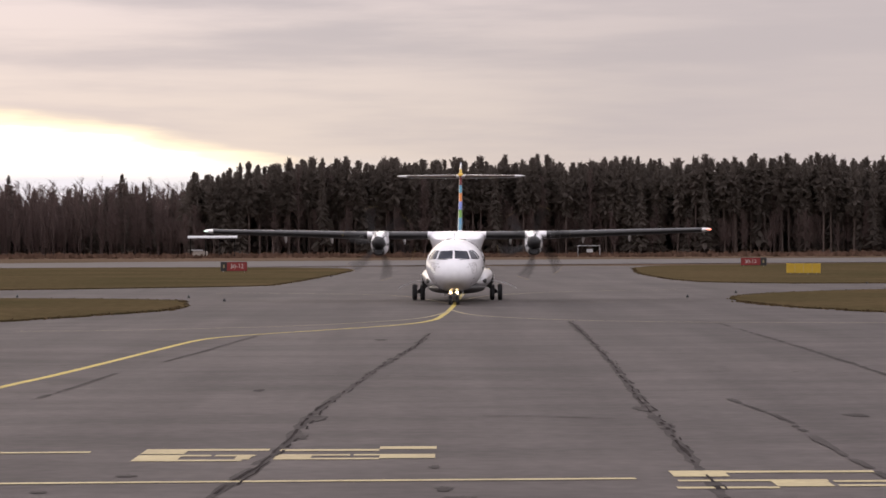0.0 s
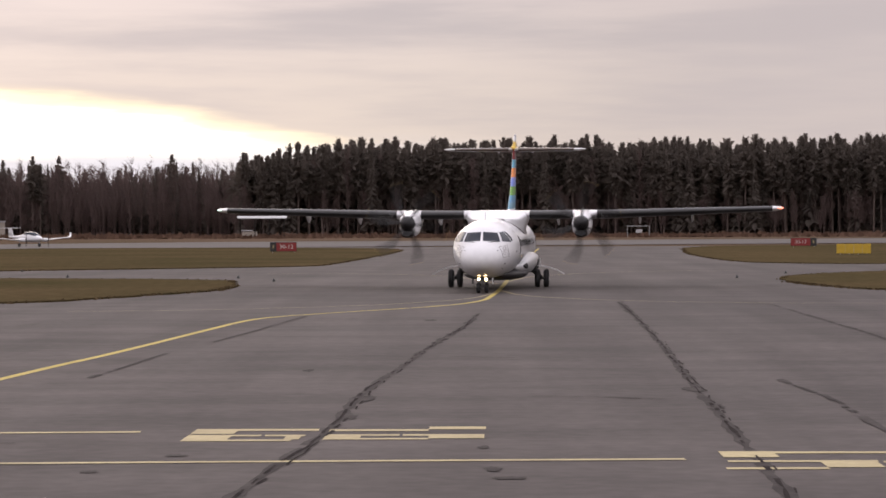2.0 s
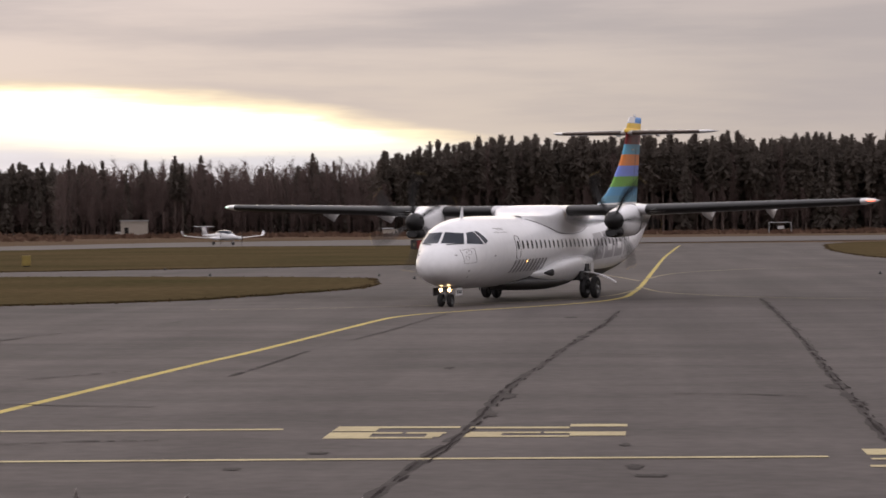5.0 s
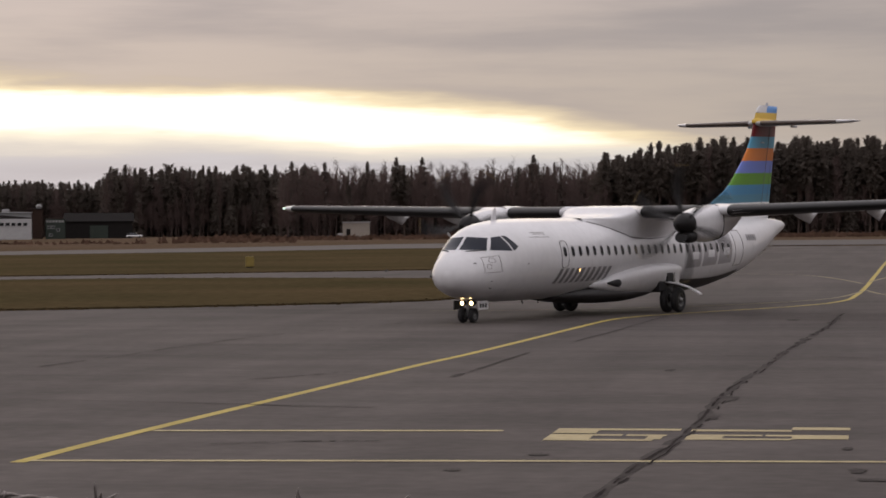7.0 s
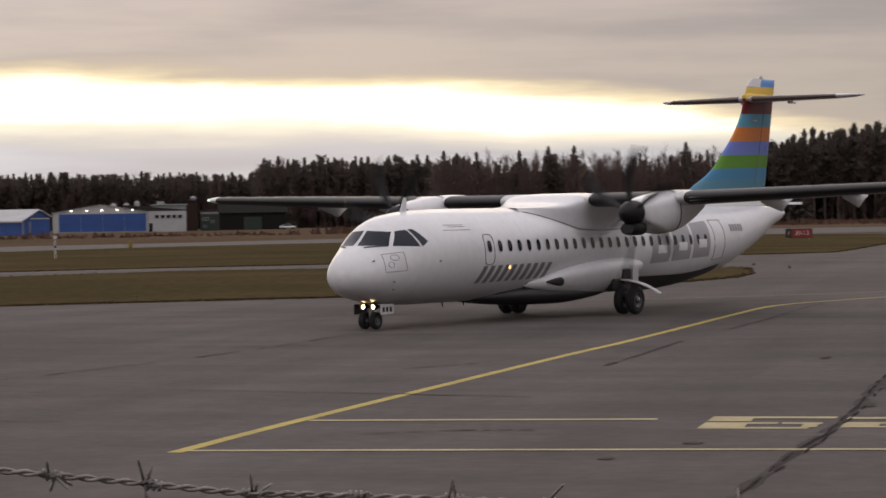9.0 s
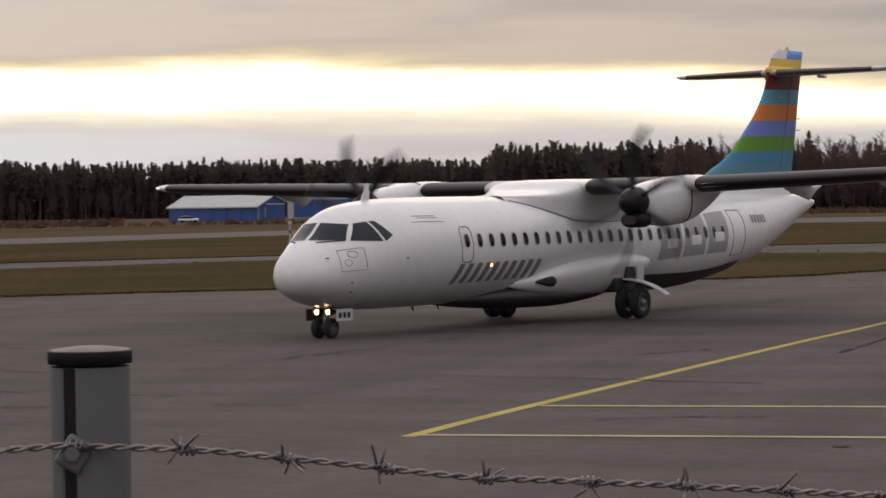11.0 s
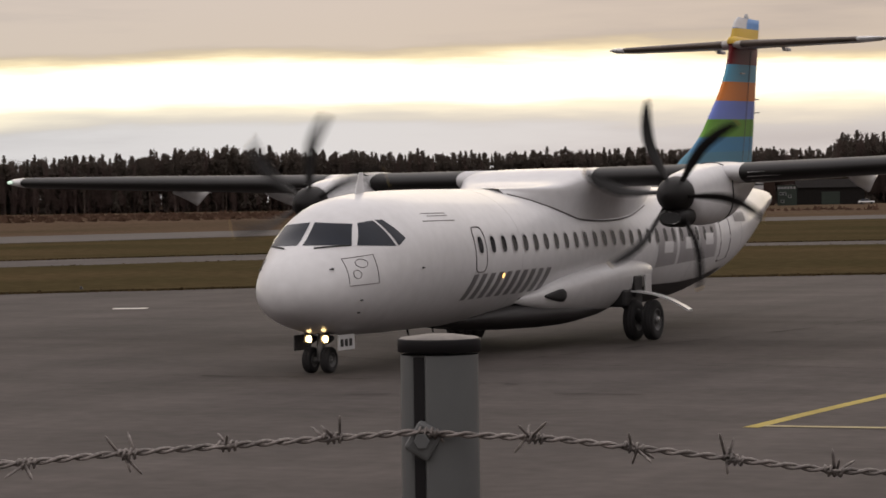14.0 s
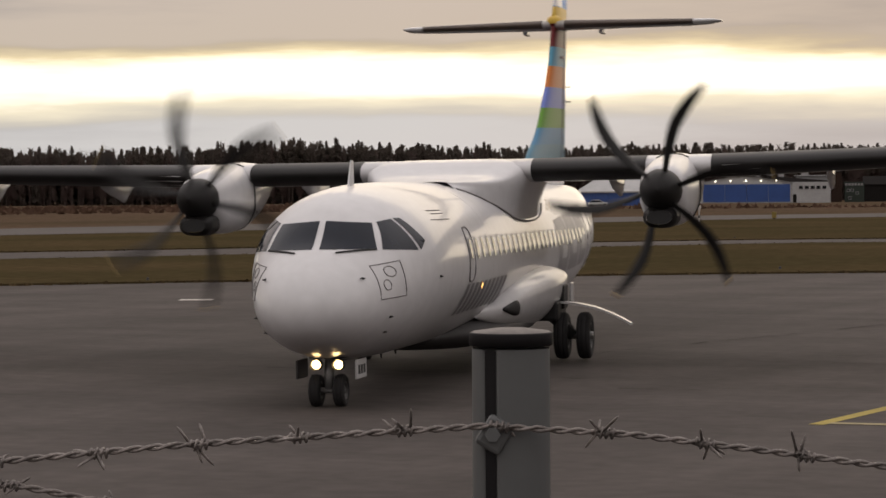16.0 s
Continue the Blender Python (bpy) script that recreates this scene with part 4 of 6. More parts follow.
def airliner():
    P = tagged(empty("airliner"), "white twin-propeller airliner with colourful striped fin, taxiing on the apron", "airplane")
    # fuselage
    ys = list(np.linspace(12.22, 12.06, 5)) + list(np.linspace(11.99, 8.6, 34)) + list(np.linspace(8, -4, 10)) + list(np.linspace(-4.7, -14.9, 34)) + [-15.0]
    V, F = loft([[fus_pt(y, 7.5 * k) for k in range(48)] for y in ys])
    mesh_ob("fuselage", V, F, M["white"], P, True, "white painted fuselage")
    # grey belly panel under the cabin: grime plus underside shade, both painted in
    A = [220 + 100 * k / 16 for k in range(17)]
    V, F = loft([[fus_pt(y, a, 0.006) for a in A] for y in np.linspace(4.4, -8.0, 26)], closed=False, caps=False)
    mesh_ob("belly_panel", V, F, M["grime_shade"], P, True, "grimy grey belly with its underside shade painted in")
    for y in (4.9, -4.95, -8.95):
        part("skin_seam", tube_bm([fus_pt(y, 7.5 * k, -0.001) for k in range(49)], 0.0028, 4, closed_ends=False), M["frame_grey"], P)
    # belly fairing; its dark colour carries the shade between the wheels besides grime
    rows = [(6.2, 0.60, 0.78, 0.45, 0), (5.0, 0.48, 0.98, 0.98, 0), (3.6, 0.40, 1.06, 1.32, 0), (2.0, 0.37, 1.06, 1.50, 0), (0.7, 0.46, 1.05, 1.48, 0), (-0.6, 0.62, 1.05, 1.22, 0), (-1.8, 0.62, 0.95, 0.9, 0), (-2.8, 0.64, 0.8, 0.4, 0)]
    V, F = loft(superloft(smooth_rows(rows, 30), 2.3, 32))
    mesh_ob("belly_fairing", V, F, M["grime_shade"], P, True, "belly fairing between the wheels, darkened for grime and shade")
    # cockpit windows
    for sd in (-1, 1):
        def front(x, z):
            return Vector((x, fus_y(x, z) + 0.006, z + 0.004))
        def flank(y, z):
            return fus_side(y, z, sd, 0.006)
        patch("windscreen", front, [(sd * 0.055, 2.285), (sd * 0.80, 2.275), (sd * 0.665, 2.645), (sd * 0.045, 2.685)], M["glass"], P, "dark windscreen pane")
        patch("side_window", flank, [(10.90, 2.265), (10.08, 2.235), (10.25, 2.70), (10.58, 2.66)], M["glass"], P, "dark cockpit side window")
        patch("side_window", flank, [(10.01, 2.235), (9.74, 2.37), (10.04, 2.71), (10.20, 2.705)], M["glass"], P, "dark cockpit side window")
        # wipers
        pts = [front(sd * x, z) + Vector((0, 0.015, 0.0)) for x, z in ((0.30, 2.235), (0.45, 2.25), (0.62, 2.262), (0.80, 2.268))]
        part("wiper", tube_bm(pts, 0.014, 6), M["black"], P)
        # service hatch outline, two round covers
        H4 = [(11.30, 2.04), (10.68, 2.10), (10.62, 1.59), (11.34, 1.56)]
        loop = []
        for a, b in zip(H4, H4[1:] + H4[:1]):
            for k in range(7):
                u = k / 7
                loop.append(fus_side(a[0] + (b[0] - a[0]) * u, a[1] + (b[1] - a[1]) * u, sd, 0.004))
        part("hatch_outline", tube_bm(loop + [loop[0]], 0.007, 5, closed_ends=False), M["seam"], P)
        for yy, zz, ry, rz in ((10.98, 1.95, 0.13, 0.075), (11.13, 1.76, 0.09, 0.075)):
            lp = [fus_side(yy + ry * math.cos(t * 0.4488), zz + rz * math.sin(t * 0.4488), sd, 0.004) for t in range(15)]
            part("cover_outline", tube_bm(lp, 0.007, 5, closed_ends=False), M["seam"], P)
        for yy, zz in ((11.55, 1.87), (11.0, 1.30), (9.35, 1.82), (10.9, 1.08)):
            part("probe", tube_bm([fus_side(yy, zz, sd, -0.02), fus_side(yy + 0.02, zz, sd, 0.04), fus_side(yy + 0.09, zz, sd, 0.045)], [0.022, 0.014, 0.010], 6), M["darkmetal"], P)
        # emergency exit and cabin windows
        lp = []
        for k in range(28):
            a = 2 * math.pi * k / 28
            c, s_ = math.cos(a), math.sin(a)
            lp.append(fus_side(6.86 + 0.25 * math.copysign(abs(c) ** 0.45, c), 2.09 + 0.43 * math.copysign(abs(s_) ** 0.45, s_), sd, 0.004))
        part("exit_outline", tube_bm(lp + [lp[0]], 0.013, 5, closed_ends=False), M["seam"], P)
        for k in range(26):
            y = 6.29 - 0.525 * (k - 1) if k else 6.86
            if k and y < -6.4:
                break
            round_patch("window_rim", sd, y, 2.175, 0.138, 0.20, 0.005, M["frame_grey"], P)
            round_patch("cabin_window", sd, y, 2.175, 0.105, 0.16, 0.009, M["cabin"], P)
        # grey title as slanted blocks, ten pieces, then the large three-piece mark
        def bars(name, y0, y1, za0, za1, h0, h1, n, gap, slant, lbl):
            for k in range(n):
                ua, ub = k / n, (k + 1) / n - gap / n
                ya, yb = y0 + (y1 - y0) * ua, y0 + (y1 - y0) * ub
                z0, z1 = za0 + (za1 - za0) * ua, za0 + (za1 - za0) * ub
                ha, hb = h0 + (h1 - h0) * ua, h0 + (h1 - h0) * ub
                patch(name, lambda y, z: fus_side(y, z, sd, 0.007), [(ya, z0), (yb, z1), (yb - slant * hb, z1 + hb), (ya - slant * ha, z0 + ha)], M["markgrey"] if hb > 0.6 else M["greypaint"], P, lbl)
                tall = hb > 0.6
                if tall:
                    # hollow in the block
                    q = 0.24
                    yc, zc, hc = ya + (yb - ya) * 0.32, z0 + ha * 0.30, ha * q
                    yd = ya + (yb - ya) * 0.78
                    patch("mark_hollow", lambda y, z: fus_side(y, z, sd, 0.010), [(yc - slant * 0.3 * ha, zc), (yd - slant * 0.3 * ha, zc), (yd - slant * (0.3 * ha + hc), zc + hc), (yc - slant * (0.3 * ha + hc), zc + hc)], M["white"], P)
        bars("title_block", 7.35, 3.45, 1.14, 1.20, 0.48, 0.46, 10, 0.42, 0.45, "grey painted title block")
        bars("mark_block", -2.6, -6.75, 1.46, 1.62, 1.06, 1.16, 3, 0.12, 0.12, "large grey painted mark block")
        for k in range(5):
            y = -8.35 - k * 0.22
            patch("registration_bar", lambda yy, z: fus_side(yy, z, sd, 0.007), [(y, 2.40), (y - 0.15, 2.41), (y - 0.15, 2.64), (y, 2.63)], M["greypaint"], P, "small dark registration bar", 3)
        patch("rear_door", lambda yy, z: fus_side(yy, z, sd, 0.004), [(-7.0, 1.5), (-7.75, 1.55), (-7.75, 2.75), (-7.0, 2.75)], M["white"], P, "", 6)
        rp = [(-6.98, 1.48), (-7.78, 1.55), (-7.78, 2.78), (-6.98, 2.78), (-6.98, 1.48)]
        part("door_outline", tube_bm([fus_side(a[0] + (b[0] - a[0]) * k / 6, a[1] + (b[1] - a[1]) * k / 6, sd, 0.004) for a, b in zip(rp, rp[1:]) for k in range(7)], 0.012, 5, closed_ends=False), M["seam"], P)
        # belly sponson with the wheel well, intake scoop and gear
        rows = [(4.45, 0.98, 1.06, 0.03, 1.00), (3.7, 0.82, 1.22, 0.24, 1.14), (2.8, 0.70, 1.42, 0.42, 1.17), (1.4, 0.62, 1.60, 0.57, 1.19), (0.3, 0.66, 1.68, 0.67, 1.21), (-0.6, 0.80, 1.70, 0.64, 1.23), (-1.5, 1.08, 1.64, 0.50, 1.24), (-2.0, 1.26, 1.48, 0.16, 1.25)]
        rings = []
        for y, zb, zt, w, cx in smooth_rows(rows, 36):
            zm = zb + 0.66 * (zt - zb)   # widest high up, tucked in below
            ring = []
            for k in range(36):
                c, s_ = math.cos(math.pi * k / 18), math.sin(math.pi * k / 18)
                pw = 2 / 2.4 if s_ > 0 else 2 / 1.9
                ring.append(Vector((sd * (cx + w * math.copysign(abs(c) ** pw, c)), y, zm + (zt - zm if s_ > 0 else zm - zb) * math.copysign(abs(s_) ** pw, s_))))
            rings.append(ring)
        V, F = loft(rings)
        mesh_ob("gear_fairing", V, F, M["white"], P, True, "white bulged wheel fairing")
        V, F = loft(superloft(smooth_rows([(3.70, 1.05, 1.10, 0.03, sd * 1.40), (3.32, 0.97, 1.18, 0.08, sd * 1.45), (3.10, 0.94, 1.21, 0.08, sd * 1.50), (2.98, 1.0, 1.15, 0.05, sd * 1.52)], 8), 2.6))
        mesh_ob("scoop", V, F, M["darkmetal"], P, True, "black air scoop")
        part("leg_bay", box_bm(sd * 1.87 - 0.04, sd * 1.87 + 0.04, -0.42, 0.05, 0.92, 1.36, 0.03), M["darkmetal"], P, "dark open leg bay")
        part("gear_leg", tube_bm([(sd * 1.45, 0.35, 1.05), (sd * 1.75, 0.1, 0.75), (sd * 2.05, 0.0, 0.43)], [0.14, 0.12, 0.11], 10), M["rim"], P, smooth=True)
        part("gear_strut", tube_bm([(sd * 1.5, -0.5, 1.0), (sd * 2.0, -0.15, 0.55)], [0.06, 0.06], 8), M["rim"], P, smooth=True)
        part("wheel_well", box_bm(min(sd * 1.40, sd * 1.86), max(sd * 1.40, sd * 1.86), -0.55, 0.55, 0.72, 1.08, 0.05), M["darkmetal"], P)
        part("axle", tube_bm([(sd * 1.72, 0, 0.43), (sd * 2.42, 0, 0.43)], 0.07, 8), M["steel"], P, smooth=True)
        for xx in (1.86, 2.28):
            WHEELS.append((wheel_part("main_wheel", 0.43, 0.25, P, sd * xx, 0, 0.43), 0.43))
        # open gear door: a curved plate standing out over the wheels
        V = []
        for k in range(9):
            u = k / 8
            x, z = sd * (1.78 + 1.36 * u), 1.06 - 0.05 * u - 0.36 * u**2.2
            for yy in (0.16, -0.20 + 0.12 * u):
                V += [(x, yy, z), (x, yy, z - 0.035)]
        F = []
        for k in range(8):
            a = 4 * k
            F += [(a, a + 4, a + 6, a + 2), (a + 1, a + 3, a + 7, a + 5), (a, a + 1, a + 5, a + 4), (a + 2, a + 6, a + 7, a + 3)]
        F += [(0, 2, 3, 1), (32, 33, 35, 34)]
        mesh_ob("gear_door", V, F, M["white"], P, False, "white curved gear door, open")
        part("gear_hatch", box_bm(sd * 1.95 - 0.02, sd * 1.95 + 0.02, -0.80, -0.44, 0.98, 1.38, 0.015), M["white"], P, "white leg hatch")
        # wing, in three chord stations, with black de-icing boots
        st = [(0.0, 1.45, 2.55, 0.43, 3.455), (4.95, 1.45, 2.55, 0.43, 3.475), (9.3, 1.12, 2.06, 0.35, 3.60), (13.1, 0.84, 1.62, 0.25, 3.71), (13.42, 0.70, 1.40, 0.18, 3.725), (13.525, 0.45, 1.0, 0.06, 3.735)]
        V, F = loft([airfoil(le, c, t, z, sd * x) for x, le, c, t, z in st])
        mesh_ob("wing", V, F, M["white"], P, True, "white high wing")
        def boot(x0, x1, y_back, low=1.03):
            rings = []
            for k in range(5):
                x = x0 + (x1 - x0) * k / 4
                le, c, t, z = [np.interp(x, [q[0] for q in st], [q[j] for q in st]) for j in (1, 2, 3, 4)]
                ring = []
                for p in airfoil(le, c, t, z, sd * x, 24):
                    if p.y > le - y_back * c:
                        ring.append(p)
                ring = [Vector((p.x, p.y + 0.012, z + (p.z - z) * (1.03 if p.z > z else low))) for p in ring]
                rings.append(ring)
            V, F = loft(rings, closed=False, caps=False)
            mesh_ob("wing_boot", V, F, M["boot"], P, True, "black rubber de-icing boot")
        boot(1.55, 3.6, 0.24)
        boot(4.75, 13.0, 0.22)
        # ailerons and flaps read as a seam and a trailing panel
        for x0, x1 in ((1.8, 3.4), (4.9, 9.4), (9.5, 13.0)):
            rings = []
            for x in (x0, x1):
                le, c, t, z = [np.interp(x, [q[0] for q in st], [q[j] for q in st]) for j in (1, 2, 3, 4)]
                te = le - c
                rings.append([Vector((sd * x, te + 0.62, z - 0.02)), Vector((sd * x, te - 0.06, z - 0.10)), Vector((sd * x, te + 0.55, z - 0.14))])
            V, F = loft(rings)
            mesh_ob("flap", V, F, M["frame_grey"], P, False, "grey wing flap")
        for x in (2.85, 6.75, 9.25):
            le, c, t, z = [np.interp(x, [q[0] for q in st], [q[j] for q in st]) for j in (1, 2, 3, 4)]
            V, F = loft(superloft([(le - 0.9, z - 0.24, z - 0.16, 0.02, sd * x), (le - 1.5, z - 0.38, z - 0.12, 0.06, sd * x), (le - c + 0.1, z - 0.52, z - 0.10, 0.065, sd * x), (le - c - 0.35, z - 0.26, z - 0.14, 0.04, sd * x), (le - c - 0.6, z - 0.18, z - 0.14, 0.01, sd * x)], 2.2, 12))
            mesh_ob("flap_fairing", V, F, M["white"], P, True, "white flap track fairing")
        part("position_lamp", tube_bm([(sd * 13.28, 0.82, 3.725), (sd * 13.40, 0.71, 3.725), (sd * 13.5, 0.52, 3.73)], [0.03, 0.045, 0.03], 8), M["green"] if sd > 0 else M["redlamp"], P, "green wingtip lamp" if sd > 0 else "red wingtip lamp")
        # engine nacelle
        X = sd * HUB[0]
        rows = [(3.28, 2.90, 3.34, 0.28, X), (3.15, 2.78, 3.43, 0.36, X), (2.7, 2.50, 3.53, 0.43, X), (1.9, 2.42, 3.63, 0.47, X), (1.0, 2.50, 3.70, 0.48, X), (0.2, 2.74, 3.72, 0.46, X), (-0.4, 3.00, 3.70, 0.40, X), (-0.9, 3.24, 3.64, 0.30, X), (-1.25, 3.40, 3.56, 0.08, X)]
        V, F = loft(superloft(smooth_rows(rows, 34), 2.5))
        mesh_ob("nacelle", V, F, M["white"], P, True, "white engine nacelle")
        V, F = loft(superloft(smooth_rows([(3.62, 2.47, 2.71, 0.22, X), (3.5, 2.41, 2.78, 0.285, X), (3.0, 2.40, 2.82, 0.31, X)], 6), 2.3), caps=False)
        mesh_ob("intake_lip", V, F, M["blackblade"], P, True, "black engine intake lip")
        V, F = loft(superloft([(3.612, 2.475, 2.705, 0.214, X), (3.59, 2.48, 2.70, 0.21, X)], 2.3))
        mesh_ob("intake_mouth", V, F, M["darkmetal"], P, False, "dark intake opening")
        cowl = superloft([(1.22, 2.475, 3.69, 0.485, X)], 2.5)[0]
        part("cowl_seam", tube_bm(cowl + [cowl[0]], 0.018, 6, closed_ends=False), M["black"], P)
        propeller(P, sd)
        # tailplane
        st2 = [(0.0, -12.05, 1.95, 0.24, 6.92), (3.0, -12.62, 1.32, 0.17, 6.93), (3.5, -12.72, 1.2, 0.13, 6.94), (3.66, -12.95, 0.95, 0.07, 6.96), (3.74, -13.3, 0.6, 0.03, 6.97)]
        V, F = loft([airfoil(le, c, t, z, sd * x, 8) for x, le, c, t, z in st2])
        mesh_ob("tailplane", V, F, M["white"], P, True, "white T-tail stabiliser")
        rings = []
        for x in np.linspace(0.25, 3.15, 4):
            le, c, t, z = [np.interp(x, [q[0] for q in st2], [q[j] for q in st2]) for j in (1, 2, 3, 4)]
            rings.append([Vector((p.x, p.y + 0.01, z + (p.z - z) * 1.05)) for p in airfoil(le, c, t, z, sd * x, 20) if p.y > le - 0.10 * c])
        V, F = loft(rings, closed=False, caps=False)
        mesh_ob("tail_boot", V, F, M["tailboot"], P, True, "brown-black rubber de-icing boot")
        part("elevator_horn", box_bm(sd * 0.9 - 0.05, sd * 0.9 + 0.05, -14.2, -13.7, 6.78, 6.87, 0.02), M["white"], P)
        # nose gear
        part("nose_gear_door", box_bm(sd * 0.44 - 0.02, sd * 0.44 + 0.02, 10.28, 10.90, 0.40, 0.68, 0.015), M["grime_shade"] if sd > 0 else M["white"], P, "" if sd > 0 else "white nose gear door with dark bars")
        WHEELS.append((wheel_part("nose_wheel", 0.235, 0.17, P, sd * 0.18, 10.77, 0.235), 0.235))
        V, F = loft(superloft([(10.90, 0.53, 0.69, 0.08, sd * 0.165), (10.75, 0.525, 0.695, 0.085, sd * 0.165), (10.6, 0.56, 0.66, 0.05, sd * 0.165)], 2, 14)[::-1], caps=False)
        mesh_ob("lamp_housing", V, F, M["darkmetal"], P, True)
        V, F = loft(superloft([(10.84, 0.545, 0.675, 0.068, sd * 0.165), (10.865, 0.55, 0.67, 0.062, sd * 0.165)], 2, 14))
        mesh_ob("taxi_lamp", V, F, M["lamp"], P, False, "bright warm taxi lamp")
        round_patch("inspection_lamp", sd, 5.75, 1.56, 0.045, 0.045, 0.012, M["amber"], P, "small amber lamp")
    for k in range(3):
        part("registration_bar", box_bm(-0.466, -0.461, 10.74 - 0.17 * k, 10.85 - 0.17 * k, 0.47, 0.60), M["black"], P)
    # added plate that keeps the taxi lamps' glow off the nose underside
    part("lamp_light_block", box_bm(-0.26, 0.26, 10.58, 10.88, 0.70, 0.72, 0.006), M["darkmetal"], P)
    part("nose_leg", tube_bm([(0, 10.55, 0.95), (0, 10.72, 0.5), (0, 10.77, 0.24)], [0.09, 0.08, 0.06], 10), M["steel"], P, smooth=True)
    part("nose_axle", tube_bm([(-0.24, 10.77, 0.235), (0.24, 10.77, 0.235)], 0.045, 8), M["steel"], P, smooth=True)
    # fairing over the wing root
    rows = [(3.85, 3.14, 3.264, 0.50), (3.2, 3.02, 3.285, 0.78), (2.5, 2.85, 3.325, 1.05), (2.0, 2.72, 3.40, 1.22), (1.7, 2.65, 3.50, 1.32), (1.5, 2.60, 3.57, 1.40), (1.3, 2.58, 3.645, 1.47), (0.4, 2.56, 3.685, 1.50), (-0.7, 2.58, 3.67, 1.48), (-1.6, 2.66, 3.59, 1.40), (-2.8, 2.86, 3.45, 1.18), (-4.0, 3.08, 3.32, 0.80), (-4.8, 3.2, 3.264, 0.4)]
    rings = []
    for y, zb, zt, w in smooth_rows(rows, 44):
        zs = zb + 0.68 * (zt - zb)
        wb = fus_side(y, zb, 1).x - 0.015
        half = [(wb + (w - wb) * u**1.6, zb + (zs - zb) * u) for u in (0, 0.25, 0.5, 0.75)]
        for k in range(13):
            a = math.pi / 2 * k / 12
            half.append((w * math.cos(a) ** (2 / 4.5), zs + (zt - zs) * math.sin(a) ** (2 / 4.5)))
        rings.append([Vector((x, y, z)) for x, z in half] + [Vector((-x, y, z)) for x, z in half[-2::-1]])
    V, F = loft(rings, closed=False, caps=False)
    mesh_ob("wing_fairing", V, F, M["white"], P, True, "white wing-root fairing")
    for sd in (-1, 1):
        line = [(3.75, 3.14), (3.2, 3.03), (2.5, 2.85), (1.9, 2.69), (1.5, 2.60), (0.4, 2.55), (-0.7, 2.57), (-1.6, 2.65), (-2.8, 2.85)]
        part("fairing_seam", tube_bm([fus_side(y, z, sd, 0.008 if y > 2.5 else 0.02) for y, z in round_line(line, 4)], 0.016, 5), M["seam"], P)
    # fin with dorsal fillet, stripes in the paint
    le = spline([3.2, 3.6, 3.9, 4.2, 4.6, 5.05, 5.6, 6.4, 6.9, 7.5, 7.66], [-6.9, -7.5, -8.1, -8.95, -9.75, -10.35, -11.08, -11.80, -12.05, -12.42, -12.75])
    rings = []
    for z in np.linspace(3.15, 7.64, 34):
        a, te = le(z), -13.42 - (z - 3.2) * 0.235
        th = np.interp(z, [3.15, 3.8, 7.3, 7.64], [0.26, 0.26, 0.16, 0.06])
        ring = []
        for p in airfoil(a, a - te, th, 0, 0, 10):
            ring.append(Vector((p.z, p.y, z)))
        rings.append(ring)
    V, F = loft(rings)
    mesh_ob("fin", V, F, M["fin"], P, True, "fin in blue, green, violet, orange, red and yellow stripes")
    def fin_skin(z, u, sd, out=0.004):
        a, te = le(z), -13.42 - (z - 3.2) * 0.235
        th = np.interp(z, [3.15, 3.8, 7.3, 7.64], [0.26, 0.26, 0.16, 0.06])
        prof = 10 * (0.2969 * math.sqrt(u + 1e-9) - 0.126 * u - 0.3516 * u**2 + 0.2843 * u**3 - 0.1036 * u**4)
        return Vector((sd * (prof * th / 2 + out), a - u * (a - te), z))
    def hinge(z, back=0.0):
        """Chord fraction of the rudder's hinge line."""
        a, te = le(z), -13.42 - (z - 3.2) * 0.235
        return (a - (te + 0.95 - 0.06 * (z - 3.2) - back)) / (a - te)
    for sd in (-1, 1):
        part("rudder_seam", tube_bm([fin_skin(z, hinge(z), sd, 0.0) for z in np.linspace(3.5, 6.8, 10)], 0.014, 5), M["seam"], P)
        part("trim_tab_seam", tube_bm([fin_skin(z, hinge(z, 0.55), sd, 0.0) for z in np.linspace(3.5, 5.3, 6)], 0.009, 5), M["seam"], P)
        part("rudder_bracket", box_bm(min(sd * 0.07, sd * 0.16), max(sd * 0.07, sd * 0.16), -12.75, -12.50, 6.16, 6.20, 0.01), M["frame_grey"], P)
    zs = list(np.linspace(7.36, 7.635, 7))
    rings = [[fin_skin(z, u, -1, 0.006) for u in (0.42, 0.3, 0.2, 0.1, 0.04, 0.01)] + [Vector((0, le(z) + 0.006, z))] + [fin_skin(z, u, 1, 0.006) for u in (0.01, 0.04, 0.1, 0.2, 0.3, 0.42)] for z in zs]
    V, F = loft(rings, closed=False, caps=False)
    mesh_ob("fin_tip", V, F, M["white"], P, True, "white nose of the fin tip")
    V, F = loft(superloft([(-12.0, 6.90, 7.06, 0.05, 0), (-12.3, 6.80, 7.14, 0.17, 0), (-13.6, 6.82, 7.12, 0.19, 0), (-14.5, 6.92, 7.04, 0.06, 0)], 2.2, 16))
    mesh_ob("tail_fairing", V, F, M["fin"], P, True)
    for z in (5.55, 5.2):
        part("tail_aerial", tube_bm([(-0.12, -13.95, z), (0.12, -13.95, z)], 0.014, 6), M["steel"], P)
    part("beacon", tube_bm([(0, -13.4, 7.62), (0, -13.4, 7.70), (0, -13.4, 7.76)], [0.07, 0.06, 0.03], 10), M["frame_grey"], P, "small beacon dome")
    AER = 9.30
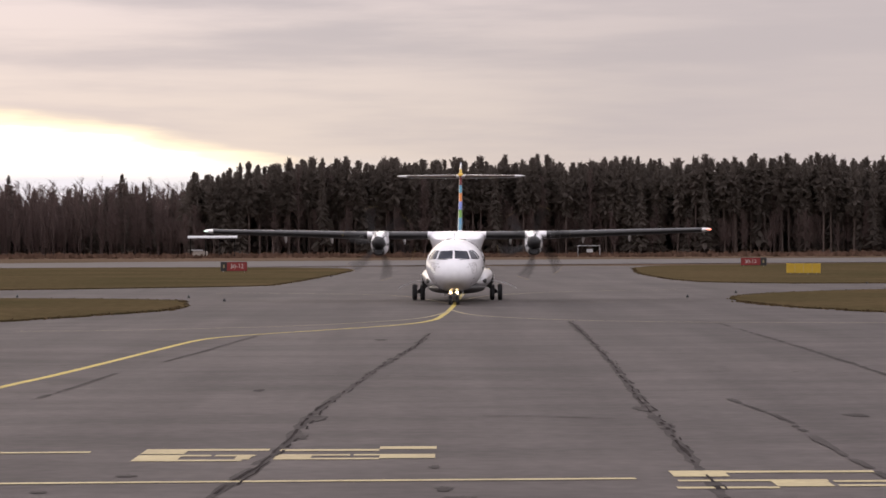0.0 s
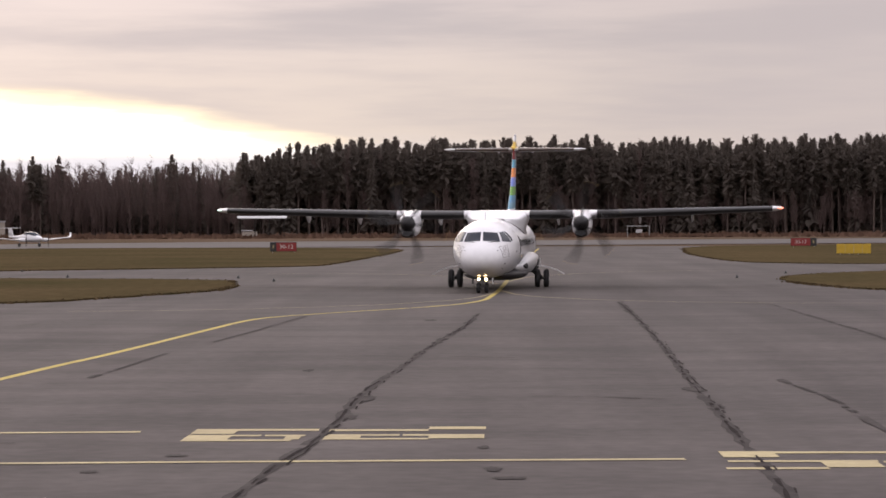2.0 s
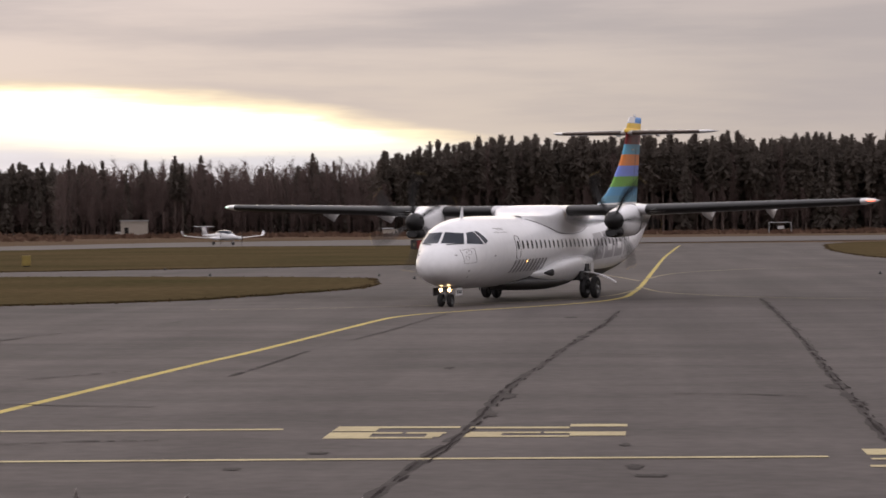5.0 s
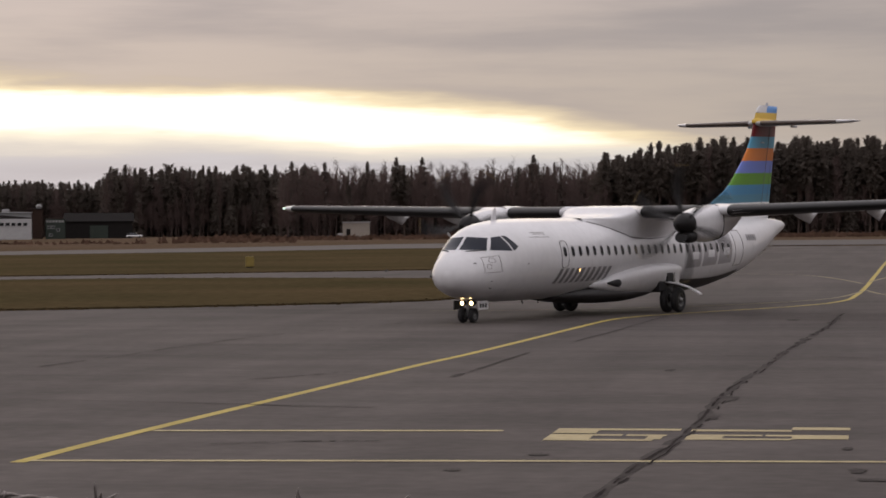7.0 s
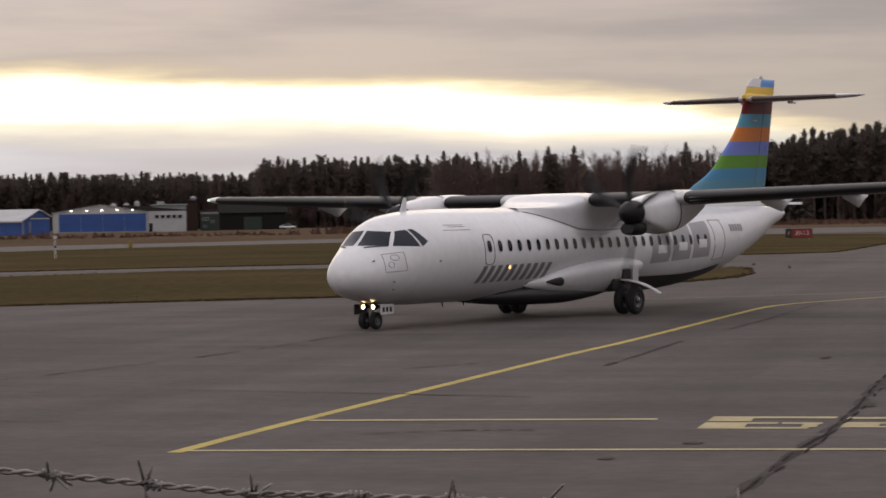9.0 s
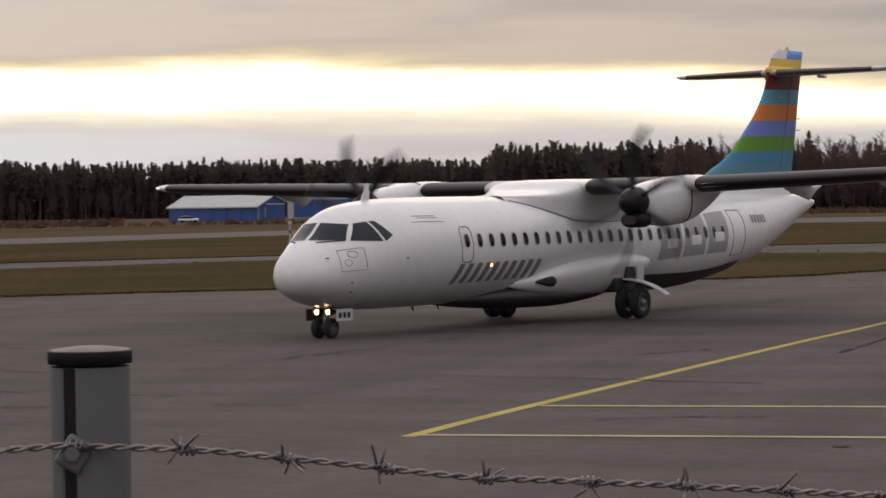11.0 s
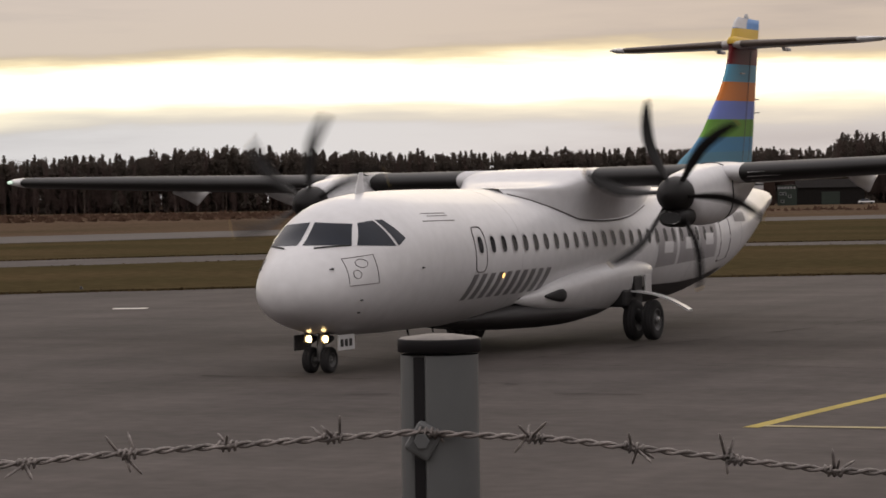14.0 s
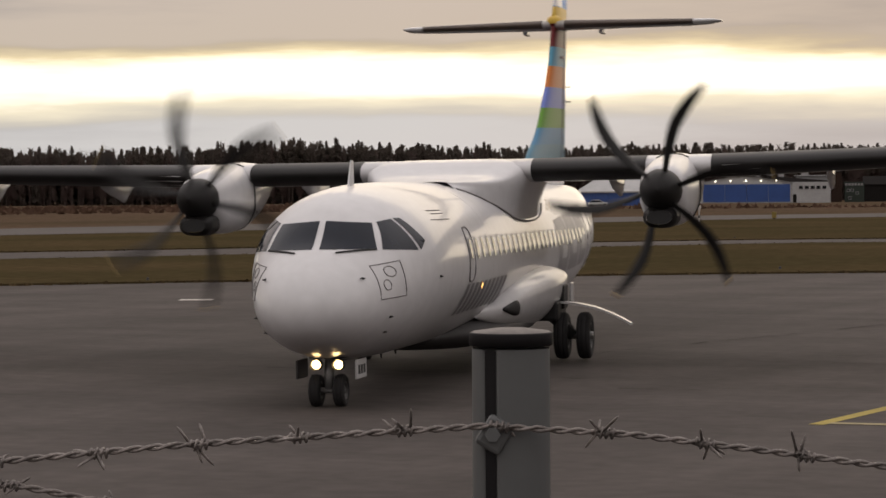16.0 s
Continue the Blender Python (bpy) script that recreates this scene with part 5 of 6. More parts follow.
    V, F = loft([[Vector((0.02 * s * w, y, z)) for y, s in ((c0, -1), (c0 - 0.02, 1), (c1, 1), (c1 + 0.02, -1))] for z, c0, c1, w in ((3.1, AER, AER - 0.40, 1), (3.58, AER - 0.24, AER - 0.40, 0.6))])
    mesh_ob("blade_aerial", V, F, M["white"], P)
    for y in (7.2, 6.1, 3.0):
        part("belly_aerial", tube_bm([(0, y, 0.62), (0, y - 0.06, 0.48)], [0.03, 0.015], 6), M["darkmetal"], P)
    for sd in (-1, 1):
        for z, y0, y1 in ((2.80, 8.70, 7.75), (2.75, 8.55, 7.75), (2.66, 8.85, 7.55)):
            part("roof_label", tube_bm([fus_side(y0 + (y1 - y0) * k / 4, z, sd, 0.003) for k in range(5)], 0.007, 4), M["seam"], P)
    return P


AIRLINER = airliner()


# ------------------------------------------------------------ small twin far off
def light_twin():
    P = tagged(empty("light_twin"), "small white twin-engine propeller plane with upturned wingtips on the far runway", "airplane")
    rows = [(3.1, 0.95, 1.15, 0.12, 0), (2.4, 0.75, 1.45, 0.42, 0), (1.2, 0.62, 1.75, 0.60, 0), (0.4, 0.62, 2.0, 0.62, 0), (-1.0, 0.75, 1.9, 0.52, 0), (-2.5, 1.0, 1.55, 0.26, 0), (-4.8, 1.2, 1.5, 0.12, 0), (-5.4, 1.25, 1.45, 0.06, 0)]
    V, F = loft(superloft(smooth_rows(rows, 26), 2.2, 18))
    mesh_ob("fuselage", V, F, M["white"], P, True)
    V, F = loft(superloft(smooth_rows([(1.9, 1.42, 1.60, 0.35, 0), (1.0, 1.45, 2.0, 0.56, 0), (0.0, 1.5, 2.08, 0.57, 0), (-1.0, 1.55, 1.95, 0.48, 0)], 12), 2.2, 16))
    mesh_ob("canopy", V, F, M["glass"], P, True, "dark glazed canopy")
    for sd in (-1, 1):
        st = [(0.3, 0.7, 1.4, 0.2, 0.85), (3.0, 0.55, 1.25, 0.17, 1.0), (6.3, 0.3, 0.8, 0.1, 1.28), (6.6, 0.15, 0.6, 0.07, 1.45), (6.72, -0.1, 0.4, 0.04, 1.95)]
        V, F = loft([airfoil(le, c, t, z, sd * x, 6) for x, le, c, t, z in st])
        mesh_ob("wing", V, F, M["white"], P, True)
        X = sd * 1.75
        V, F = loft(superloft(smooth_rows([(1.75, 0.80, 1.05, 0.12, X), (1.3, 0.68, 1.2, 0.32, X), (0.2, 0.75, 1.15, 0.28, X), (-1.2, 0.9, 1.05, 0.06, X)], 12), 2.2, 14))
        mesh_ob("nacelle", V, F, M["white"], P, True)
        bm = tube_bm([(X, 1.82, 0.02), (X, 1.82, 0.95), (X, 1.82, 1.88)], [0.03, 0.07, 0.03], 6)
        part("propeller", bm, M["blackblade"], P)
        part("gear_leg", tube_bm([(sd * 1.6, -0.2, 0.85), (sd * 1.6, -0.2, 0.25)], 0.06, 6), M["steel"], P)
        part("wheel", tube_bm([(sd * 1.52, -0.2, 0.25), (sd * 1.68, -0.2, 0.25)], 0.25, 14), M["rubber"], P)
        V, F = loft([airfoil(le, c, t, z, sd * x, 5) for x, le, c, t, z in [(0, -4.7, 0.8, 0.1, 2.55), (1.6, -4.9, 0.5, 0.06, 2.57)]])
        mesh_ob("tailplane", V, F, M["white"], P, True)
    V, F = loft([[Vector((p.z, p.y, z)) for p in airfoil(le, c, t, 0, 0, 6)] for z, le, c, t in [(1.3, -4.0, 1.5, 0.14), (2.58, -4.75, 0.8, 0.09)]])
    mesh_ob("fin", V, F, M["white"], P, True)
    part("nose_leg", tube_bm([(0, 2.2, 0.8), (0, 2.3, 0.2)], 0.05, 6), M["steel"], P)
    part("nose_wheel", tube_bm([(-0.07, 2.3, 0.2), (0.07, 2.3, 0.2)], 0.2, 14), M["rubber"], P)
    part("wing_lamp", tube_bm([(6.5, 0.3, 1.3), (6.55, 0.36, 1.32)], 0.08, 8), M["green"], P, "green wingtip lamp")
    return P


TWIN = light_twin()


# ------------------------------------------------------------ signs, lamps, marker posts
def text_mesh(body, size, material, parent, m, name="lettering"):
    cu = bpy.data.curves.new(name, "FONT")
    cu.body, cu.size, cu.extrude = body, size, 0.006
    cu.align_x, cu.align_y = "CENTER", "CENTER"
    tmp = bpy.data.objects.new(name, cu)
    scene.collection.objects.link(tmp)
    bpy.context.view_layer.update()
    me = bpy.data.meshes.new_from_object(tmp.evaluated_get(bpy.context.evaluated_depsgraph_get()))
    scene.collection.objects.unlink(tmp)
    bpy.data.objects.remove(tmp)
    me.materials.clear()
    me.materials.append(material)
    ob = new(name, me)
    ob.parent = parent
    ob.matrix_basis = m
    return ob


def face_camera(x, y, z=0.0):
    return pose(x, y, z, 0, 0, math.degrees(math.atan2(-x, y)))


def runway_sign(x, y, flip, w):
    S = tagged(empty("runway_sign", face_camera(x, y)), "red runway holding sign with white numbers and black end panel", "sign", "runway signs")
    h0, h1 = 0.22, 1.10
    bm = box_bm(-w / 2, w / 2, -0.12, 0.12, h0 - 0.04, h1 + 0.04, 0.02)
    part("case", bm, M["black"], S)
    a = -w / 2 + 0.03 if flip else -w / 2 + 0.24 * w
    b = w / 2 - 0.24 * w if flip else w / 2 - 0.03
    part("red_panel", box_bm(a, b, -0.145, -0.12, h0, h1), M["red"], S, "red panel")
    text_mesh("30-12", 0.62, M["signwhite"], S, pose((a + b) / 2, -0.155, (h0 + h1) / 2, 90, 0, 0))
    c = w / 2 - 0.12 * w if flip else -w / 2 + 0.12 * w
    part("letter_bar", box_bm(c - 0.09, c + 0.09, -0.145, -0.12, h0 + 0.28, h1 - 0.26), M["faded"], S, "small yellow bar")
    for q in (-0.4, 0.4):
        part("leg", tube_bm([(q * w, 0, -0.02), (q * w, 0, h0)], 0.04, 8), M["steel"], S)
    return S


runway_sign(-21.7, 276, False, 2.75)
runway_sign(37.6, 322, True, 3.1)
S = tagged(empty("yellow_sign", face_camera(33.2, 245)), "blank weathered yellow taxiway sign on short legs", "sign")
part("panel", box_bm(-1.56, 1.56, -0.09, 0.09, 0.16, 1.04, 0.02), M["signyellow"], S)
for q in (-1.2, -0.4, 0.4, 1.2):
    part("leg", tube_bm([(q, 0, 0), (q, 0, 0.2)], 0.04, 8), M["steel"], S)
for q in (-0.78, 0.0, 0.78):
    part("rib", box_bm(q - 0.02, q + 0.02, -0.105, -0.09, 0.18, 1.02), M["pale"], S)
for x, y, w, h in ((-43.0, 186.4, 0.62, 0.86), (-92.7, 272, 0.5, 0.8), (-113, 214, 0.5, 0.7)):
    S = tagged(empty("marker_box", face_camera(x, y)), "small upright yellow marker box on the grass", "marker", "yellow marker boxes")
    part("case", box_bm(-w / 2, w / 2, -0.25, 0.25, 0.14, h, 0.03), M["fadedsign"], S)
    part("foot", box_bm(-w / 3, w / 3, -0.15, 0.15, -0.03, 0.14), M["black"], S)
S = tagged(empty("marker_pole", face_camera(-75.4, 202.6)), "thin white pole with a dark collar on the grass", "pole")
part("pole", tube_bm([(0, 0, 0), (0, 0, 1.85)], 0.06, 10), M["signwhite"], S)
part("collar", tube_bm([(0, 0, 0.9), (0, 0, 1.1)], 0.085, 10), M["black"], S)
part("head", box_bm(-0.16, 0.16, -0.1, 0.1, 1.62, 1.9, 0.03), M["signwhite"], S)


def edge_light(x, y):
    S = tagged(empty("edge_light", pose(x, y, 0)), "small dark taxiway edge light on the asphalt", "light", "taxiway edge lights")
    part("base", tube_bm([(0, 0, 0), (0, 0, 0.07), (0, 0, 0.11)], [0.08, 0.07, 0.04], 10), M["black"], S)
    part("lens", tube_bm([(0, 0, 0.11), (0, 0, 0.15), (0, 0, 0.17)], [0.035, 0.035, 0.015], 10), M["darklens"], S, "blue glass lens")
    return S


LIGHT = edge_light(-14.3, 149.5)
for x, y in ((-11.6, 141), (13.5, 147), (17.5, 159), (-10.1, 240), (30.6, 192), (-24.5, 153), (-33, 97.5), (-50.5, 80), (-57.5, 161), (-30.5, 172)):
    copy_thing(LIGHT, pose(x, y, 0))


# ------------------------------------------------------------ hangars and huts
def polar_pose(az, d):
    return face_camera(-math.sin(radians(az)) * d, math.cos(radians(az)) * d)


def gable_bm(x0, x1, y0, y1, z, ridge, over=0.3, along="y", thick=0.18):
    bm = bmesh.new()
    if along == "y":
        c = (x0 + x1) / 2
        prof = [(x0 - over, z), (c, ridge), (x1 + over, z), (x1 + over, z + thick), (c, ridge + thick), (x0 - over, z + thick)]
        ends = [[bm.verts.new((px, yy, pz)) for px, pz in prof] for yy in (y0 - over, y1 + over)]
    else:
        c = (y0 + y1) / 2
        prof = [(y0 - over, z), (c, ridge), (y1 + over, z), (y1 + over, z + thick), (c, ridge + thick), (y0 - over, z + thick)]
        ends = [[bm.verts.new((xx, py, pz)) for py, pz in prof] for xx in (x0 - over, x1 + over)]
    for k in range(6):
        j = (k + 1) % 6
        bm.faces.new((ends[0][k], ends[0][j], ends[1][j], ends[1][k]))
    for e in ends:
        bm.faces.new((e[0], e[1], e[4], e[5]))
        bm.faces.new((e[1], e[2], e[3], e[4]))
    return bm


def wall_gable_bm(x0, x1, y0, y1, z, ridge):
    bm = bmesh.new()
    c = (x0 + x1) / 2
    ends = [[bm.verts.new((px, yy, pz)) for px, pz in ((x0, -0.1), (x1, -0.1), (x1, z), (c, ridge), (x0, z))] for yy in (y0, y1)]
    for k in range(5):
        j = (k + 1) % 5
        bm.faces.new((ends[0][k], ends[0][j], ends[1][j], ends[1][k]))
    for e in ends:
        bm.faces.new(e)
    return bm


def hangar(az, d, w, depth, z, ridge, doors, label, lamps=0, turn=0):
    H = tagged(empty("hangar", polar_pose(az, d) @ pose(0, 0, 0, 0, 0, turn)), label, "hangar", "hangars")
    part("wall", wall_gable_bm(-w / 2, w / 2, 0, depth, z, ridge), M["whitewall"], H)
    part("roof", gable_bm(-w / 2, w / 2, 0, depth, z, ridge), M["roofgrey"], H, "pale grey sheet roof")
    n = 4
    x0, x1 = doors
    for k in range(n):
        a, b = x0 + (x1 - x0) * k / n, x0 + (x1 - x0) * (k + 1) / n - 0.06
        part("door_leaf", box_bm(a, b, -0.12 - 0.06 * (k % 2), -0.02, 0.1, z - 0.25), M["bluewall"], H, "blue sliding door leaf")
    for k in range(lamps):
        x = -7.3 + 15.4 * k / max(1, lamps - 1)
        part("flood_lamp", box_bm(x - 0.17, x + 0.17, -0.42, -0.16, z + 0.42 + 0.03 * k, z + 0.74 + 0.03 * k, 0.04), M["floodlamp"], H, "lit flood lamp")
    for x, h in ((3.4, 0.45), (6.6, 0.45), (9.4, 1.0)):
        V, F = loft(superloft([(8.0, ridge - 1.6, ridge + h * 0.6, 0.5, x), (8.3, ridge - 1.6, ridge + h, 0.75, x), (9.2, ridge - 1.6, ridge + h, 0.75, x), (9.5, ridge - 1.6, ridge + h * 0.6, 0.5, x)], 3, 16))
        mesh_ob("roof_vent", V, F, M["roofgrey"], H, True)
    part("plinth", box_bm(x0 - 0.3, x1 + 0.4, -0.5, -0.25, -0.05, 0.22), M["greywall"], H, "pale concrete sill")
    return H


hangar(19.45, 680, 23.9, 30, 4.95, 6.95, (-10.4, 11.6), "blue-doored hangar with a low white gable and roof lamps", 5)


def long_hangar():
    """Low shed seen on its corner: unequal roof slopes, gable end with a door."""
    H = tagged(empty("hangar", polar_pose(21.11, 577) @ pose(0, 0, 0, 0, 0, -40)), "long low blue hangar with a pale sheet roof and white trim", "hangar", "hangars")
    ln, dp, ze, zr, zb, yr = 25.5, 9.4, 3.0, 5.45, 4.0, 5.6
    rings = [[Vector((xx, yy, zz)) for yy, zz in ((0, -0.1), (dp, -0.1), (dp, zb), (yr, zr), (0, ze))] for xx in (-ln, 0)]
    V, F = loft(rings)
    mesh_ob("wall", V, F, M["bluewall"], H, False, "blue sheet wall")
    rings = [[Vector((xx, yy, zz)) for yy, zz in ((-0.5, ze - 0.15), (yr, zr + 0.05), (dp + 0.4, zb - 0.1), (dp + 0.4, zb + 0.15), (yr, zr + 0.25), (-0.5, ze + 0.15))] for xx in (-ln - 0.4, 0.4)]
    V, F = loft(rings)
    mesh_ob("roof", V, F, M["whitewall"], H, False, "pale sheet roof")
    for k in range(6):
        part("door_leaf", box_bm(-ln + 0.8 + 4.1 * k, -ln + 4.6 + 4.1 * k, -0.1, 0.03, 0.05, 2.7), M["bluewall"], H)
    part("gable_door", box_bm(-0.03, 0.1, 3.1, 8.9, 0.05, 3.5), M["bluewall"], H, "blue sliding door")
    part("trim_board", box_bm(-0.03, 0.14, 3.0, 9.2, 3.52, 3.82), M["whitewall"], H, "white fascia board")
    for yy in (0.25, 2.6):
        part("trim_board", box_bm(-0.03, 0.13, yy - 0.2, yy + 0.2, 0, 3.05), M["greywall"], H)
    part("gable_boards", box_bm(-0.03, 0.06, 3.2, 8.6, 3.83, 3.98), M["brownwall"], H)


long_hangar()
OF = tagged(empty("office_block", polar_pose(18.03, 680)), "white plastered hangar annex with dark windows and felt roof", "building")
part("wall", box_bm(-4.85, 4.85, 0, 22, -0.1, 5.2), M["whitewall"], OF)
V, F = loft([[Vector((px, yy, pz)) for px, pz in ((-11.0, 5.1), (5.1, 5.2), (5.1, 5.45), (-11.0, 6.85))] for yy in (-0.3, 22)])
mesh_ob("roof", [(v[0], v[1] + 0.6, v[2]) for v in V], F, M["roofdark"], OF, False, "dark felt roof")
part("clerestory", box_bm(-3.9, 4.9, 10, 18, 5.0, 6.75), M["greywall"], OF, "pale raised clerestory")
part("clerestory_roof", box_bm(-4.4, 5.3, 9.6, 18.4, 6.75, 6.95, 0.03), M["whitewall"], OF)
for k in range(5):
    x = -2.6 + k * 1.47
    w0 = part("window", box_bm(x - 0.5, x + 0.5, -0.05, 0.02, 3.45, 4.2), M["cabin"], OF)
    part("sill", box_bm(x - 0.55, x + 0.55, -0.12, -0.02, 3.36, 3.44), M["roofgrey"], w0)
part("door", box_bm(-4.6, -3.7, -0.05, 0.02, 0, 2.1), M["darkboard"], OF)
part("roof_vent", box_bm(-2.6, -0.7, 11, 13, 6.9, 7.7, 0.15), M["roofgrey"], OF)
BT = tagged(empty("lookout_tower", polar_pose(17.50, 715)), "dark brown boarded tower with a pale dish on top", "tower")
part("wall", box_bm(-1.4, 1.4, 0, 3, -0.1, 7.8), M["brownwall"], BT)
part("roof", box_bm(-1.6, 1.6, -0.2, 3.2, 7.8, 8.0, 0.03), M["roofdark"], BT)
V, F = loft(superloft([(0.4, 8.3, 8.9, 0.3, 0.4), (0.7, 7.9, 9.2, 0.85, 0.4), (1.6, 7.9, 9.1, 0.8, 0.4), (1.9, 8.2, 8.8, 0.4, 0.4)], 2, 14))
mesh_ob("dish", V, F, M["roofgrey"], BT, True, "pale dish cover")
TW = tagged(empty("control_cabin", polar_pose(17.12, 700)), "small dark green control cabin with glazed top", "building")
part("wall", box_bm(-2.5, 2.5, 0, 5, -0.1, 5.0), M["darkgreen"], TW)
part("roof", box_bm(-2.6, 2.6, -0.2, 5.2, 5.0, 5.2, 0.03), M["darkgreen"], TW)
for k in range(6):
    part("window", box_bm(-2.35 + k * 0.8, -1.8 + k * 0.8, -0.05, 0.05, 4.25, 4.85), M["roofgrey"], TW, "pale window pane")
for xx, zz in ((-1.6, 2.6), (-0.6, 2.6), (0.7, 1.9), (-1.2, 0.6)):
    f0 = part("window", box_bm(xx - 0.42, xx + 0.42, -0.06, 0.02, zz, zz + 0.8), M["greywall"], TW, "pale window frame")
    part("pane", box_bm(xx - 0.28, xx + 0.28, -0.08, -0.055, zz + 0.13, zz + 0.67), M["cabin"], f0)
BN = tagged(empty("barn", polar_pose(16.2, 720)), "long dark boarded barn before the forest", "barn")
part("wall", box_bm(-9, 9, 0, 10, -0.1, 4.4), M["darkboard"], BN)
part("roof", gable_bm(-9, 9, 0, 10, 4.4, 6.6, 0.4, "x"), M["darkboard"], BN)
part("door", box_bm(-2.4, 2.4, -0.08, -0.01, 0, 3.4), M["darkgreen"], BN)


def parked_car(az, d, label):
    C = tagged(empty("car", polar_pose(az, d)), label, "car")
    rows = [(-2.1, 0.35, 0.75, 0.75, 0), (-1.9, 0.3, 0.9, 0.85, 0), (1.9, 0.3, 0.9, 0.85, 0), (2.1, 0.35, 0.75, 0.75, 0)]
    V, F = loft([[Vector((p.y, p.x, p.z)) for p in r] for r in superloft(rows, 4, 16)])
    mesh_ob("body", V, F, M["white"], C, True)
    V, F = loft([[Vector((p.y, p.x, p.z)) for p in r] for r in superloft([(-1.7, 0.85, 1.0, 0.7, 0), (-1.1, 0.85, 1.42, 0.7, 0), (0.4, 0.85, 1.42, 0.7, 0), (1.1, 0.85, 1.0, 0.7, 0)], 4, 16)])
    mesh_ob("cabin", V, F, M["glass"], C, True)
    for sx in (-1.3, 1.3):
        for yy in (-0.8, 0.8):
            part("wheel", tube_bm([(sx, yy - 0.1, 0.3), (sx, yy + 0.1, 0.3)], 0.31, 14), M["rubber"], C)


parked_car(15.45, 690, "white car parked beside the field")
parked_car(22.58, 545, "white car parked in front of the blue shed")
HT = tagged(empty("hut", polar_pose(10.7, 650)), "small beige flat-roofed hut at the wood's edge", "hut")
part("wall", box_bm(-3.3, 3.3, 0, 5, -0.1, 3.6), M["beige"], HT)
part("roof", box_bm(-3.5, 3.5, -0.3, 5.2, 3.6, 3.9), M["roofgrey"], HT)
part("door", box_bm(-2.4, -1.4, -0.05, 0.01, 0, 2.1), M["darkboard"], HT)
part("porch", box_bm(-4.6, -3.3, 0.5, 3.0, 0, 1.1), M["whitewall"], HT)
ST = tagged(empty("shelter", polar_pose(4.95, 560)), "open shelter with a pale roof at the wood's edge", "shelter")
part("roof", gable_bm(-5, 5, 0, 3, 4.1, 4.5, 0.2, "x"), M["whitewall"], ST)
for xx in (-4.6, -1.5, 1.5, 4.6):
    part("post", tube_bm([(xx, 0.3, -0.1), (xx, 0.3, 4.15)], 0.1, 8), M["darkboard"], ST)
part("tarpaulin", box_bm(-4.2, -1.0, 0.5, 2, -0.05, 1.5, 0.3), M["beige"], ST)
part("stack", box_bm(-4.4, -2.0, 0.3, 1.8, 1.5, 1.75, 0.05), M["whitewall"], ST)
GF = tagged(empty("antenna_frame", polar_pose(-3.14, 560)), "low pale steel antenna frame on the field", "antenna")
for xx in (-2.3, 2.3):
    part("post", tube_bm([(xx, 0, -0.1), (xx, 0, 2.3)], 0.09, 8), M["greywall"], GF)
part("bar", tube_bm([(-2.3, 0, 2.3), (2.3, 0, 2.3)], 0.09, 8), M["greywall"], GF)
part("panel", box_bm(-0.5, 0.8, -0.1, 0.1, 0.9, 1.6), M["whitewall"], GF)


# ------------------------------------------------------------ perimeter fence
POST_AZ, POST_D = 24.6, 2.0
PX, PY = -math.sin(radians(POST_AZ)) * POST_D, math.cos(radians(POST_AZ)) * POST_D
FENCE_DIR = Vector((math.cos(radians(POST_AZ)), math.sin(radians(POST_AZ)), 0))   # to the right of the view
POST_TOP = 2.975


